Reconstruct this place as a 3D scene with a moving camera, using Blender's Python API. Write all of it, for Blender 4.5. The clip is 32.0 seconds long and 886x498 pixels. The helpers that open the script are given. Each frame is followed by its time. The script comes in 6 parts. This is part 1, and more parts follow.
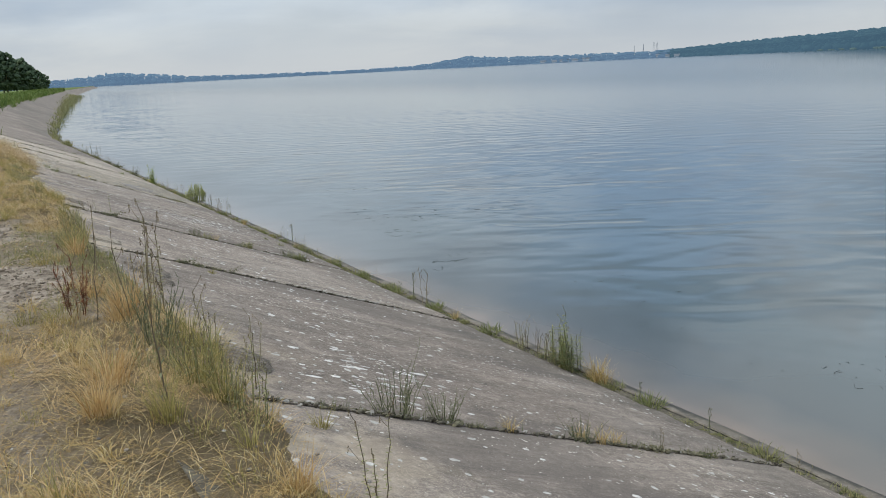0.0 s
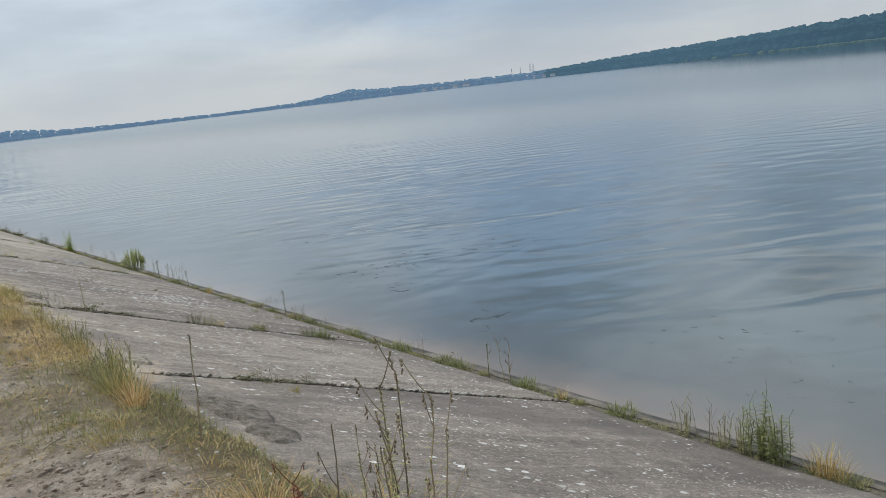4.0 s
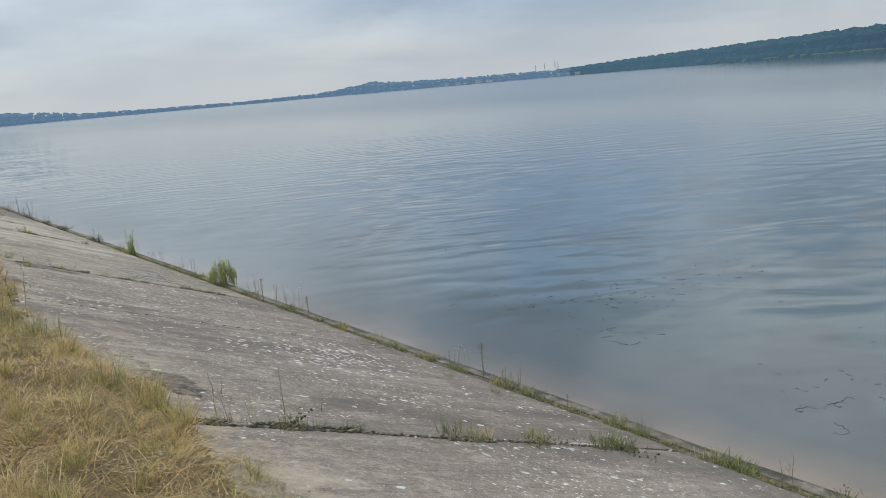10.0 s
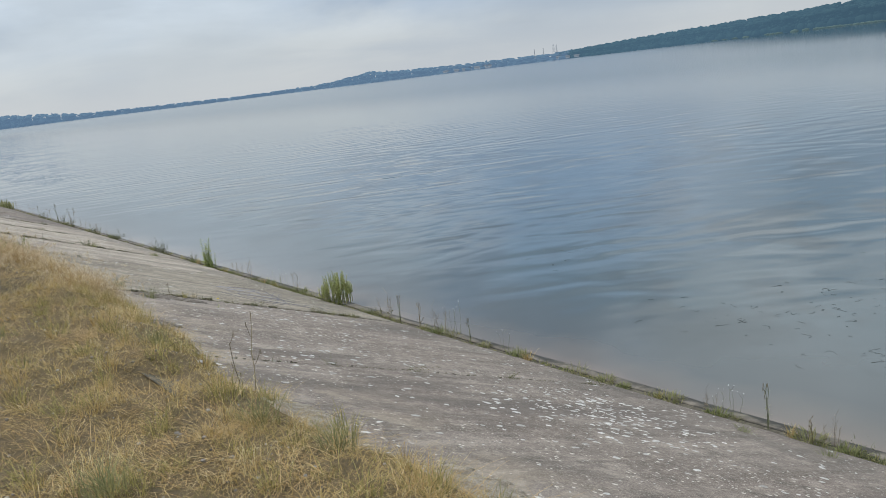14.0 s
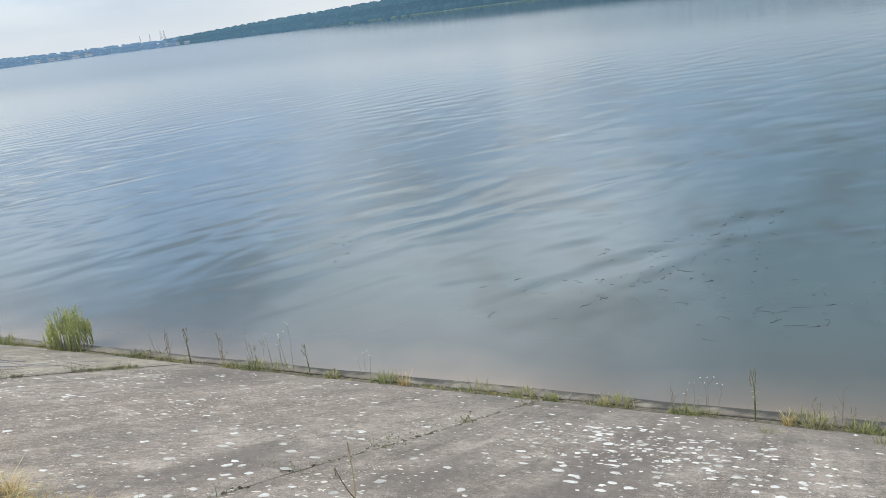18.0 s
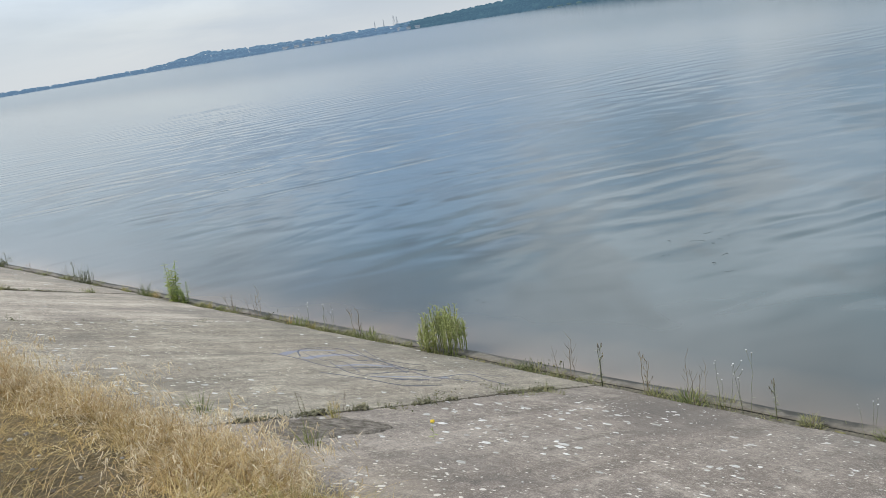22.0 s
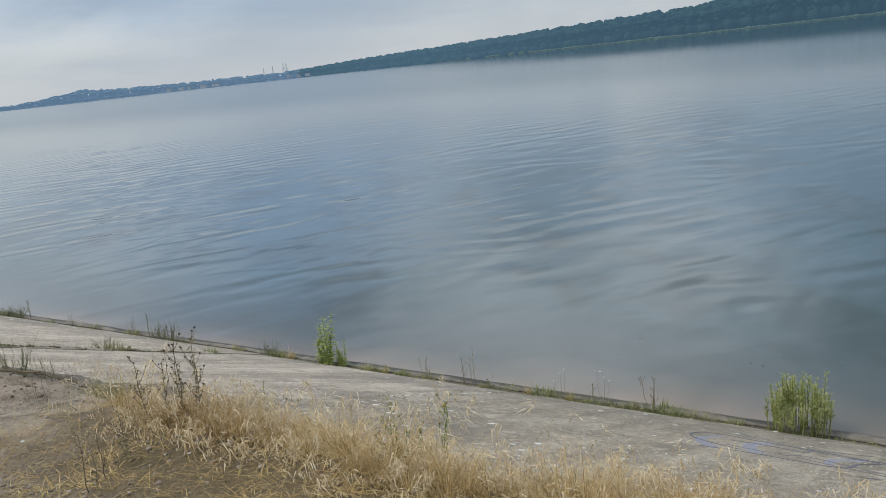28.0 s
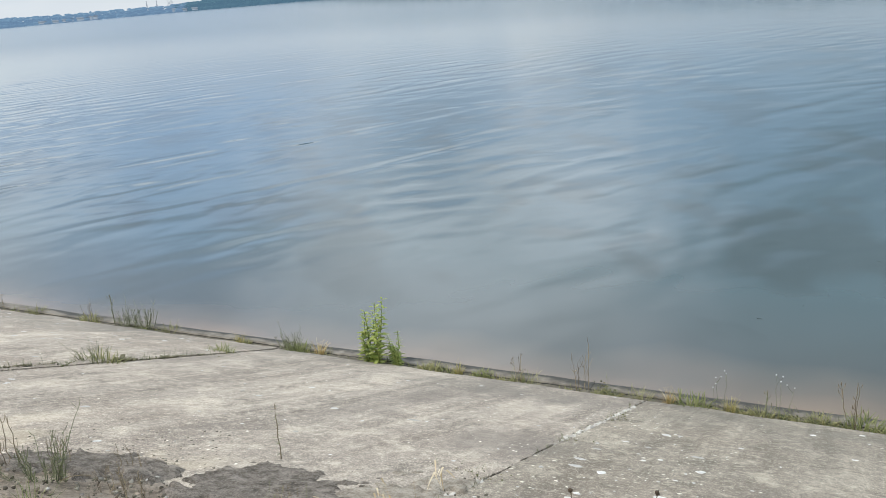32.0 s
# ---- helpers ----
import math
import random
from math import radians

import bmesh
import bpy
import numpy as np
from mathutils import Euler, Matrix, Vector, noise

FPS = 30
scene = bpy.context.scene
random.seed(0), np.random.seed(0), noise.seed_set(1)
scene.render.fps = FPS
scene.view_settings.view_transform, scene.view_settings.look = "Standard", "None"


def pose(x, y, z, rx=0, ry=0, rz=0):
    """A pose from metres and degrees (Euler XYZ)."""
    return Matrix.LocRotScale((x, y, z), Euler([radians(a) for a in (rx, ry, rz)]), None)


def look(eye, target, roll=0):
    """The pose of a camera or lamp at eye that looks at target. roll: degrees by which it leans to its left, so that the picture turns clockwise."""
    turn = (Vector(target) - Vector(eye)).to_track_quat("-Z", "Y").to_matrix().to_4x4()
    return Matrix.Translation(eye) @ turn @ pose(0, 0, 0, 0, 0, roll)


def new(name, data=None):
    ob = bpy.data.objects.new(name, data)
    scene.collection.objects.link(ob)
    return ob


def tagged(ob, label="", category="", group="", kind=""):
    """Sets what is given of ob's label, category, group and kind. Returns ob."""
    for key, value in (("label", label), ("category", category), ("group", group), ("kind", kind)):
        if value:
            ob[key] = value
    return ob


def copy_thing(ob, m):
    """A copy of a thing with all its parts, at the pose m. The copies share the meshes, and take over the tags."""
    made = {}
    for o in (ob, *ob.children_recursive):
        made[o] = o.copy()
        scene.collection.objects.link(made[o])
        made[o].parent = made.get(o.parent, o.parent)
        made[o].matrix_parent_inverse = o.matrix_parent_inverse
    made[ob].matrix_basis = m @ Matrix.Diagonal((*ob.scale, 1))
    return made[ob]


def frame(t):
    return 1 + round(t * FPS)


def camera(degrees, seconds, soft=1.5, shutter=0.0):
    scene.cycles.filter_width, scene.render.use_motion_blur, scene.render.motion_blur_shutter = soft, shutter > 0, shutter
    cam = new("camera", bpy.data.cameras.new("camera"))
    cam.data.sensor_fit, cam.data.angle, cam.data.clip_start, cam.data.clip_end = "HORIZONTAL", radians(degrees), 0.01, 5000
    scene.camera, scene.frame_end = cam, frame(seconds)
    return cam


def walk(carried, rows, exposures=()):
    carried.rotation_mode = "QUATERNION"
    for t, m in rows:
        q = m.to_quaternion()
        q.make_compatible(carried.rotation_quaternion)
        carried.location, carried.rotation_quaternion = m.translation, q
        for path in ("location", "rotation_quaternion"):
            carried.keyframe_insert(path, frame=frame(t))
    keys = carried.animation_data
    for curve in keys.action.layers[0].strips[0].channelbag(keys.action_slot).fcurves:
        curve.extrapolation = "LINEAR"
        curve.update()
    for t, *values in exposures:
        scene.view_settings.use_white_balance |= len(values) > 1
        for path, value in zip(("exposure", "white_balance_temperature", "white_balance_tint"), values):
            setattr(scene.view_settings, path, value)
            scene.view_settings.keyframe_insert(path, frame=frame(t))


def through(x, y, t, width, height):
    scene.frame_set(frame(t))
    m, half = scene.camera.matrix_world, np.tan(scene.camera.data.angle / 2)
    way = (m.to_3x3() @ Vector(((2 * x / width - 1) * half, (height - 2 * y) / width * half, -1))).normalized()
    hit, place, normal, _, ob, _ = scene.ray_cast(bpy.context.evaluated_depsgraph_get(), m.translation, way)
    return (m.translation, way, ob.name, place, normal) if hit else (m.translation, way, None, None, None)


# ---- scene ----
# Lake shore with a concrete slab embankment. x: towards the water, y: along the shore, z: up; water level is z = 0.
cam = camera(57.10, 32.0, soft=0.4)
walk(cam, [
    (0.0, pose(-5.105, -0.000, 3.245, 77.34, 2.97, -30.88)),
    (0.5, pose(-5.158, 0.353, 3.270, 76.77, 4.51, -37.18)),
    (1.0, pose(-5.200, 0.680, 3.289, 75.84, 5.14, -43.74)),
    (1.5, pose(-5.241, 1.063, 3.307, 77.03, 5.88, -43.89)),
    (2.0, pose(-5.286, 1.435, 3.298, 76.77, 5.99, -44.45)),
    (2.5, pose(-5.379, 1.812, 3.305, 76.58, 6.83, -44.87)),
    (3.0, pose(-5.446, 2.193, 3.302, 77.15, 6.14, -40.59)),
    (3.5, pose(-5.521, 2.618, 3.299, 77.39, 4.83, -39.73)),
    (4.0, pose(-5.534, 3.084, 3.295, 78.73, 6.81, -39.12)),
    (4.5, pose(-5.565, 3.523, 3.296, 78.41, 5.22, -40.13)),
    (6.5, pose(-5.407, 5.274, 3.283, 77.48, 7.13, -38.31)),
    (7.0, pose(-5.382, 5.632, 3.256, 77.92, 4.61, -38.80)),
    (7.5, pose(-5.325, 5.971, 3.243, 77.95, 3.57, -41.53)),
    (8.0, pose(-5.280, 6.374, 3.256, 78.28, 4.08, -37.75)),
    (8.5, pose(-5.259, 6.789, 3.278, 76.72, 4.89, -36.87)),
    (9.0, pose(-5.216, 7.198, 3.292, 77.91, 6.12, -35.24)),
    (9.5, pose(-5.253, 7.586, 3.275, 78.75, 4.65, -33.35)),
    (10.0, pose(-5.252, 7.940, 3.273, 78.54, 5.13, -37.70)),
    (10.5, pose(-5.266, 8.295, 3.280, 78.10, 6.32, -40.45)),
    (11.0, pose(-5.328, 8.633, 3.311, 76.22, 4.76, -46.08)),
    (11.5, pose(-5.428, 8.997, 3.312, 76.08, 5.56, -44.26)),
    (12.0, pose(-5.530, 9.376, 3.319, 76.45, 6.50, -37.08)),
    (12.5, pose(-5.630, 9.724, 3.347, 76.82, 6.75, -37.04)),
    (13.0, pose(-5.705, 10.136, 3.359, 77.91, 7.83, -37.35)),
    (13.5, pose(-5.784, 10.552, 3.363, 78.08, 6.79, -34.92)),
    (14.0, pose(-5.800, 10.927, 3.376, 77.67, 7.07, -37.93)),
    (14.5, pose(-5.798, 11.301, 3.387, 80.29, 3.42, -42.30)),
    (16.5, pose(-5.556, 13.017, 3.234, 75.07, 6.75, -55.41)),
    (17.0, pose(-5.582, 13.344, 3.236, 74.92, 6.15, -59.61)),
    (17.5, pose(-5.635, 13.649, 3.241, 73.25, 6.08, -62.82)),
    (18.0, pose(-5.600, 13.959, 3.242, 73.43, 7.26, -64.30)),
    (18.5, pose(-5.608, 14.266, 3.256, 73.20, 6.29, -65.01)),
    (19.0, pose(-5.590, 14.560, 3.285, 72.78, 6.13, -66.32)),
    (19.5, pose(-5.506, 14.856, 3.295, 75.21, 6.23, -65.10)),
    (20.0, pose(-5.426, 15.164, 3.269, 74.34, 6.39, -65.04)),
    (20.5, pose(-5.349, 15.515, 3.231, 73.29, 6.47, -62.23)),
    (21.0, pose(-5.311, 15.821, 3.259, 73.77, 7.40, -53.25)),
    (21.5, pose(-5.349, 16.144, 3.280, 73.63, 7.89, -51.80)),
    (22.0, pose(-5.405, 16.461, 3.281, 74.34, 9.14, -49.09)),
    (22.5, pose(-5.470, 16.845, 3.287, 76.02, 9.17, -42.18)),
    (23.0, pose(-5.578, 17.223, 3.291, 76.06, 8.15, -40.25)),
    (23.5, pose(-5.646, 17.572, 3.302, 75.72, 8.90, -40.57)),
    (24.0, pose(-5.722, 17.897, 3.319, 76.00, 7.53, -40.33)),
    (24.5, pose(-5.838, 18.143, 3.331, 74.93, 5.57, -45.32)),
    (25.0, pose(-5.932, 18.493, 3.306, 75.32, 7.18, -45.54)),
    (25.5, pose(-6.009, 18.874, 3.306, 75.92, 9.39, -40.54)),
    (27.5, pose(-6.444, 20.368, 3.344, 77.62, 7.72, -48.15)),
    (28.0, pose(-6.404, 20.721, 3.335, 76.77, 6.42, -56.88)),
    (28.5, pose(-6.343, 21.027, 3.340, 75.25, 4.84, -64.67)),
    (29.0, pose(-6.252, 21.315, 3.335, 74.90, 4.79, -67.56)),
    (29.5, pose(-6.181, 21.648, 3.333, 74.90, 3.04, -70.34)),
    (30.0, pose(-6.050, 22.013, 3.303, 75.16, 2.90, -68.08)),
    (30.5, pose(-5.922, 22.371, 3.292, 74.89, 4.74, -61.56)),
    (31.0, pose(-5.795, 22.662, 3.283, 72.46, 4.85, -61.67)),
    (31.5, pose(-5.588, 22.942, 3.258, 72.23, 5.27, -63.43)),
    (32.0, pose(-5.510, 23.258, 3.220, 71.95, 5.14, -64.04)),
], exposures=[(0.0, -0.01), (3.0, -0.03), (8.0, -0.08), (11.0, -0.06), (13.0, -0.03), (14.5, -0.02), (17.0, 0.23), (18.0, 0.43), (20.5, 0.40), (22.0, 0.20), (22.6, -0.02), (23.2, 0.0), (24.0, 0.06), (25.0, 0.14), (25.5, 0.12), (27.0, 0.05), (28.0, -0.06), (29.0, 0.24), (30.0, 0.36), (32.0, 0.43)])

# ---------------------------------------------------------------- sky and sun
SUN_AZ, SUN_EL = radians(-40), radians(52)


def link(nt, a, b):
    nt.links.new(a, b)


def node(nt, kind, **settings):
    n = nt.nodes.new(kind)
    for key, value in settings.items():
        if key in n.inputs:
            n.inputs[key].default_value = value
    return n


world = bpy.data.worlds.new("overcast_sky")
scene.world = world
world.use_nodes = True
wt = world.node_tree
wt.nodes.clear()
w_out = wt.nodes.new("ShaderNodeOutputWorld")
w_bg = wt.nodes.new("ShaderNodeBackground")
w_bg.inputs["Strength"].default_value = 1.0
link(wt, w_bg.outputs[0], w_out.inputs[0])
w_sky = wt.nodes.new("ShaderNodeTexSky")
w_sky.sky_type = "NISHITA"
w_sky.sun_disc = False
w_sky.sun_elevation, w_sky.sun_rotation = SUN_EL, SUN_AZ
w_dim = node(wt, "ShaderNodeVectorMath")
w_dim.operation = "SCALE"
w_dim.inputs["Scale"].default_value = 0.10
link(wt, w_sky.outputs[0], w_dim.inputs[0])
w_co = wt.nodes.new("ShaderNodeTexCoord")
w_sep = wt.nodes.new("ShaderNodeSeparateXYZ")
link(wt, w_co.outputs["Generated"], w_sep.inputs[0])
w_up = node(wt, "ShaderNodeMath")
w_up.operation = "MAXIMUM"
w_up.inputs[1].default_value = 0.0
link(wt, w_sep.outputs[2], w_up.inputs[0])
w_add = node(wt, "ShaderNodeMath")
w_add.operation = "ADD"
w_add.inputs[1].default_value = 0.16
link(wt, w_up.outputs[0], w_add.inputs[0])
w_div = node(wt, "ShaderNodeVectorMath")
w_div.operation = "DIVIDE"
w_comb = wt.nodes.new("ShaderNodeCombineXYZ")
for k in range(3):
    link(wt, w_add.outputs[0], w_comb.inputs[k])
link(wt, w_co.outputs["Generated"], w_div.inputs[0])
link(wt, w_comb.outputs[0], w_div.inputs[1])
w_map = wt.nodes.new("ShaderNodeMapping")
w_map.inputs["Location"].default_value = (3.1, 0.4, 0.0)
w_map.inputs["Scale"].default_value = (0.62, 0.62, 0.15)
link(wt, w_div.outputs[0], w_map.inputs[0])
w_noise = node(wt, "ShaderNodeTexNoise", Scale=1.0, Detail=5.0, Roughness=0.55, Distortion=0.4)
link(wt, w_map.outputs[0], w_noise.inputs["Vector"])
w_ramp = wt.nodes.new("ShaderNodeValToRGB")
w_ramp.color_ramp.elements[0].position, w_ramp.color_ramp.elements[0].color = 0.38, (0.35, 0.445, 0.58, 1)
w_ramp.color_ramp.elements[1].position, w_ramp.color_ramp.elements[1].color = 0.60, (0.60, 0.655, 0.705, 1)
link(wt, w_noise.outputs["Fac"], w_ramp.inputs[0])
# ragged banks of darker and paler cloud; higher, unseen ones added to tone reflections
w_bank = w_ramp.outputs[0]
w_rag = node(wt, "ShaderNodeTexNoise", Scale=7.0, Detail=4.0, Roughness=0.6)
link(wt, w_co.outputs["Generated"], w_rag.inputs["Vector"])
w_off = node(wt, "ShaderNodeVectorMath")
w_off.operation = "MULTIPLY_ADD"
w_off.inputs[1].default_value = (0.22, 0.22, 0.22)
link(wt, w_rag.outputs["Color"], w_off.inputs[0])
link(wt, w_co.outputs["Generated"], w_off.inputs[2])
for az, el, wide, tint in ((47, 8, 0.26, (0.27, 0.375, 0.53)), (87, 9, 0.40, (0.21, 0.295, 0.395)), (92, 25, 0.40, (0.225, 0.285, 0.32)), (64, 18, 0.34, (0.62, 0.665, 0.70)), (62, 7, 0.17, (0.33, 0.42, 0.53)), (20, 12, 0.30, (0.56, 0.63, 0.70))):
    w_far = node(wt, "ShaderNodeVectorMath")
    w_far.operation = "DISTANCE"
    a, e = radians(az), radians(el)
    w_far.inputs[1].default_value = (math.sin(a) * math.cos(e) + 0.11, math.cos(a) * math.cos(e) + 0.11, math.sin(e) + 0.11)
    link(wt, w_off.outputs[0], w_far.inputs[0])
    w_in = wt.nodes.new("ShaderNodeMapRange")
    w_in.interpolation_type = "SMOOTHSTEP"
    for key, v in (("From Min", wide), ("From Max", wide * 0.25), ("To Min", 0.0), ("To Max", 0.9)):
        w_in.inputs[key].default_value = v
    link(wt, w_far.outputs["Value"], w_in.inputs["Value"])
    w_put = wt.nodes.new("ShaderNodeMix")
    w_put.data_type = "RGBA"
    w_put.inputs[7].default_value = (*tint, 1)
    link(wt, w_in.outputs[0], w_put.inputs[0])
    link(wt, w_bank, w_put.inputs[6])
    w_bank = w_put.outputs[2]
# pale haze low over the horizon
w_haze = wt.nodes.new("ShaderNodeMapRange")
w_haze.inputs["From Min"].default_value, w_haze.inputs["From Max"].default_value = 0.0, 0.12
w_haze.inputs["To Min"].default_value, w_haze.inputs["To Max"].default_value = 0.85, 0.0
link(wt, w_up.outputs[0], w_haze.inputs["Value"])
w_low = wt.nodes.new("ShaderNodeMix")
w_low.data_type = "RGBA"
w_low.inputs[7].default_value = (0.61, 0.65, 0.685, 1)
link(wt, w_haze.outputs[0], w_low.inputs[0])
link(wt, w_bank, w_low.inputs[6])
# thin cloud lets a little of the clear sky through
w_mix = wt.nodes.new("ShaderNodeMix")
w_mix.data_type = "RGBA"
w_mix.inputs[0].default_value = 0.88
link(wt, w_dim.outputs[0], w_mix.inputs[6])
link(wt, w_low.outputs[2], w_mix.inputs[7])
# the dome brightens towards the zenith, as it does under even cloud
w_zen = wt.nodes.new("ShaderNodeMapRange")
for key, v in (("From Min", 0.05), ("From Max", 0.8), ("To Min", 1.0), ("To Max", 2.15)):
    w_zen.inputs[key].default_value = v
link(wt, w_up.outputs[0], w_zen.inputs["Value"])
w_lump = node(wt, "ShaderNodeTexNoise", Scale=2.0, Detail=5.0, Roughness=0.52, Distortion=0.15)
link(wt, w_map.outputs[0], w_lump.inputs["Vector"])
w_deep = wt.nodes.new("ShaderNodeMapRange")
for key, v in (("From Min", 0.36), ("From Max", 0.64), ("To Min", 0.82), ("To Max", 1.42)):
    w_deep.inputs[key].default_value = v
link(wt, w_lump.outputs["Fac"], w_deep.inputs["Value"])
w_high = wt.nodes.new("ShaderNodeMapRange")
w_high.inputs["From Min"].default_value, w_high.inputs["From Max"].default_value = 0.02, 0.30
link(wt, w_up.outputs[0], w_high.inputs["Value"])
w_lumps = wt.nodes.new("ShaderNodeMix")
w_lumps.inputs[2].default_value = 1.0
link(wt, w_high.outputs[0], w_lumps.inputs[0])
link(wt, w_deep.outputs[0], w_lumps.inputs[3])
w_all = node(wt, "ShaderNodeMath")
w_all.operation = "MULTIPLY"
link(wt, w_zen.outputs[0], w_all.inputs[0])
link(wt, w_lumps.outputs[0], w_all.inputs[1])
w_gain = node(wt, "ShaderNodeVectorMath")
w_gain.operation = "SCALE"
link(wt, w_mix.outputs[2], w_gain.inputs[0])
link(wt, w_all.outputs[0], w_gain.inputs["Scale"])
link(wt, w_gain.outputs[0], w_bg.inputs["Color"])

sun = new("sun", bpy.data.lights.new("sun", "SUN"))
sun.data.energy, sun.data.angle, sun.data.color = 1.75, radians(14), (1.0, 0.90, 0.765)
sun.matrix_world = look((0, 0, 0), (-math.sin(SUN_AZ) * math.cos(SUN_EL), -math.cos(SUN_AZ) * math.cos(SUN_EL), -math.sin(SUN_EL)))


# ---------------------------------------------------------------- materials
def material(name, roughness=0.8, specular=0.3):
    m = bpy.data.materials.new(name)
    m.use_nodes = True
    b = m.node_tree.nodes["Principled BSDF"]
    b.inputs["Roughness"].default_value = roughness
    b.inputs["Specular IOR Level"].default_value = specular
    return m, m.node_tree, b


def coords(nt, scale=(1, 1, 1), turn=0.0):
    c = nt.nodes.new("ShaderNodeTexCoord")
    mp = nt.nodes.new("ShaderNodeMapping")
    mp.vector_type = "TEXTURE"
    mp.inputs["Scale"].default_value = tuple(1 / k for k in scale)
    mp.inputs["Rotation"].default_value = (0, 0, turn)
    link(nt, c.outputs["Object"], mp.inputs[0])
    return mp.outputs[0]


def noise_of(nt, vector, scale, detail=4.0, rough=0.55):
    n = node(nt, "ShaderNodeTexNoise", Scale=scale, Detail=detail, Roughness=rough)
    link(nt, vector, n.inputs["Vector"])
    return n.outputs["Fac"]


def ramp_of(nt, value, stops):
    r = nt.nodes.new("ShaderNodeValToRGB")
    e = r.color_ramp.elements
    while len(e) < len(stops):
        e.new(0.5)
    for el, (at, col) in zip(e, stops):
        el.position, el.color = at, (*col, 1)
    link(nt, value, r.inputs[0])
    return r.outputs[0]


def band_of(nt, value, low, high, a=0.0, b=1.0):
    r = nt.nodes.new("ShaderNodeMapRange")
    r.interpolation_type = "SMOOTHSTEP"
    for key, v in (("From Min", low), ("From Max", high), ("To Min", a), ("To Max", b)):
        r.inputs[key].default_value = v
    link(nt, value, r.inputs["Value"])
    return r.outputs[0]


def blend(nt, fac, a, b, mode="MIX"):
    x = nt.nodes.new("ShaderNodeMix")
    x.data_type, x.blend_type = "RGBA", mode
    for socket, v in ((x.inputs[0], fac), (x.inputs[6], a), (x.inputs[7], b)):
        if isinstance(v, (int, float)):
            socket.default_value = v
        elif isinstance(v, tuple):
            socket.default_value = (*v, 1)
        else:
            link(nt, v, socket)
    return x.outputs[2]


def calc(nt, op, a, b=0.0):
    x = nt.nodes.new("ShaderNodeMath")
    x.operation = op
    for socket, v in ((x.inputs[0], a), (x.inputs[1], b)):
        if isinstance(v, (int, float)):
            socket.default_value = v
        else:
            link(nt, v, socket)
    return x.outputs[0]


def bumped(nt, bsdf, height, distance, strength=1.0):
    b = nt.nodes.new("ShaderNodeBump")
    b.inputs["Distance"].default_value, b.inputs["Strength"].default_value = distance, strength
    link(nt, height, b.inputs["Height"])
    link(nt, b.outputs[0], bsdf.inputs["Normal"])


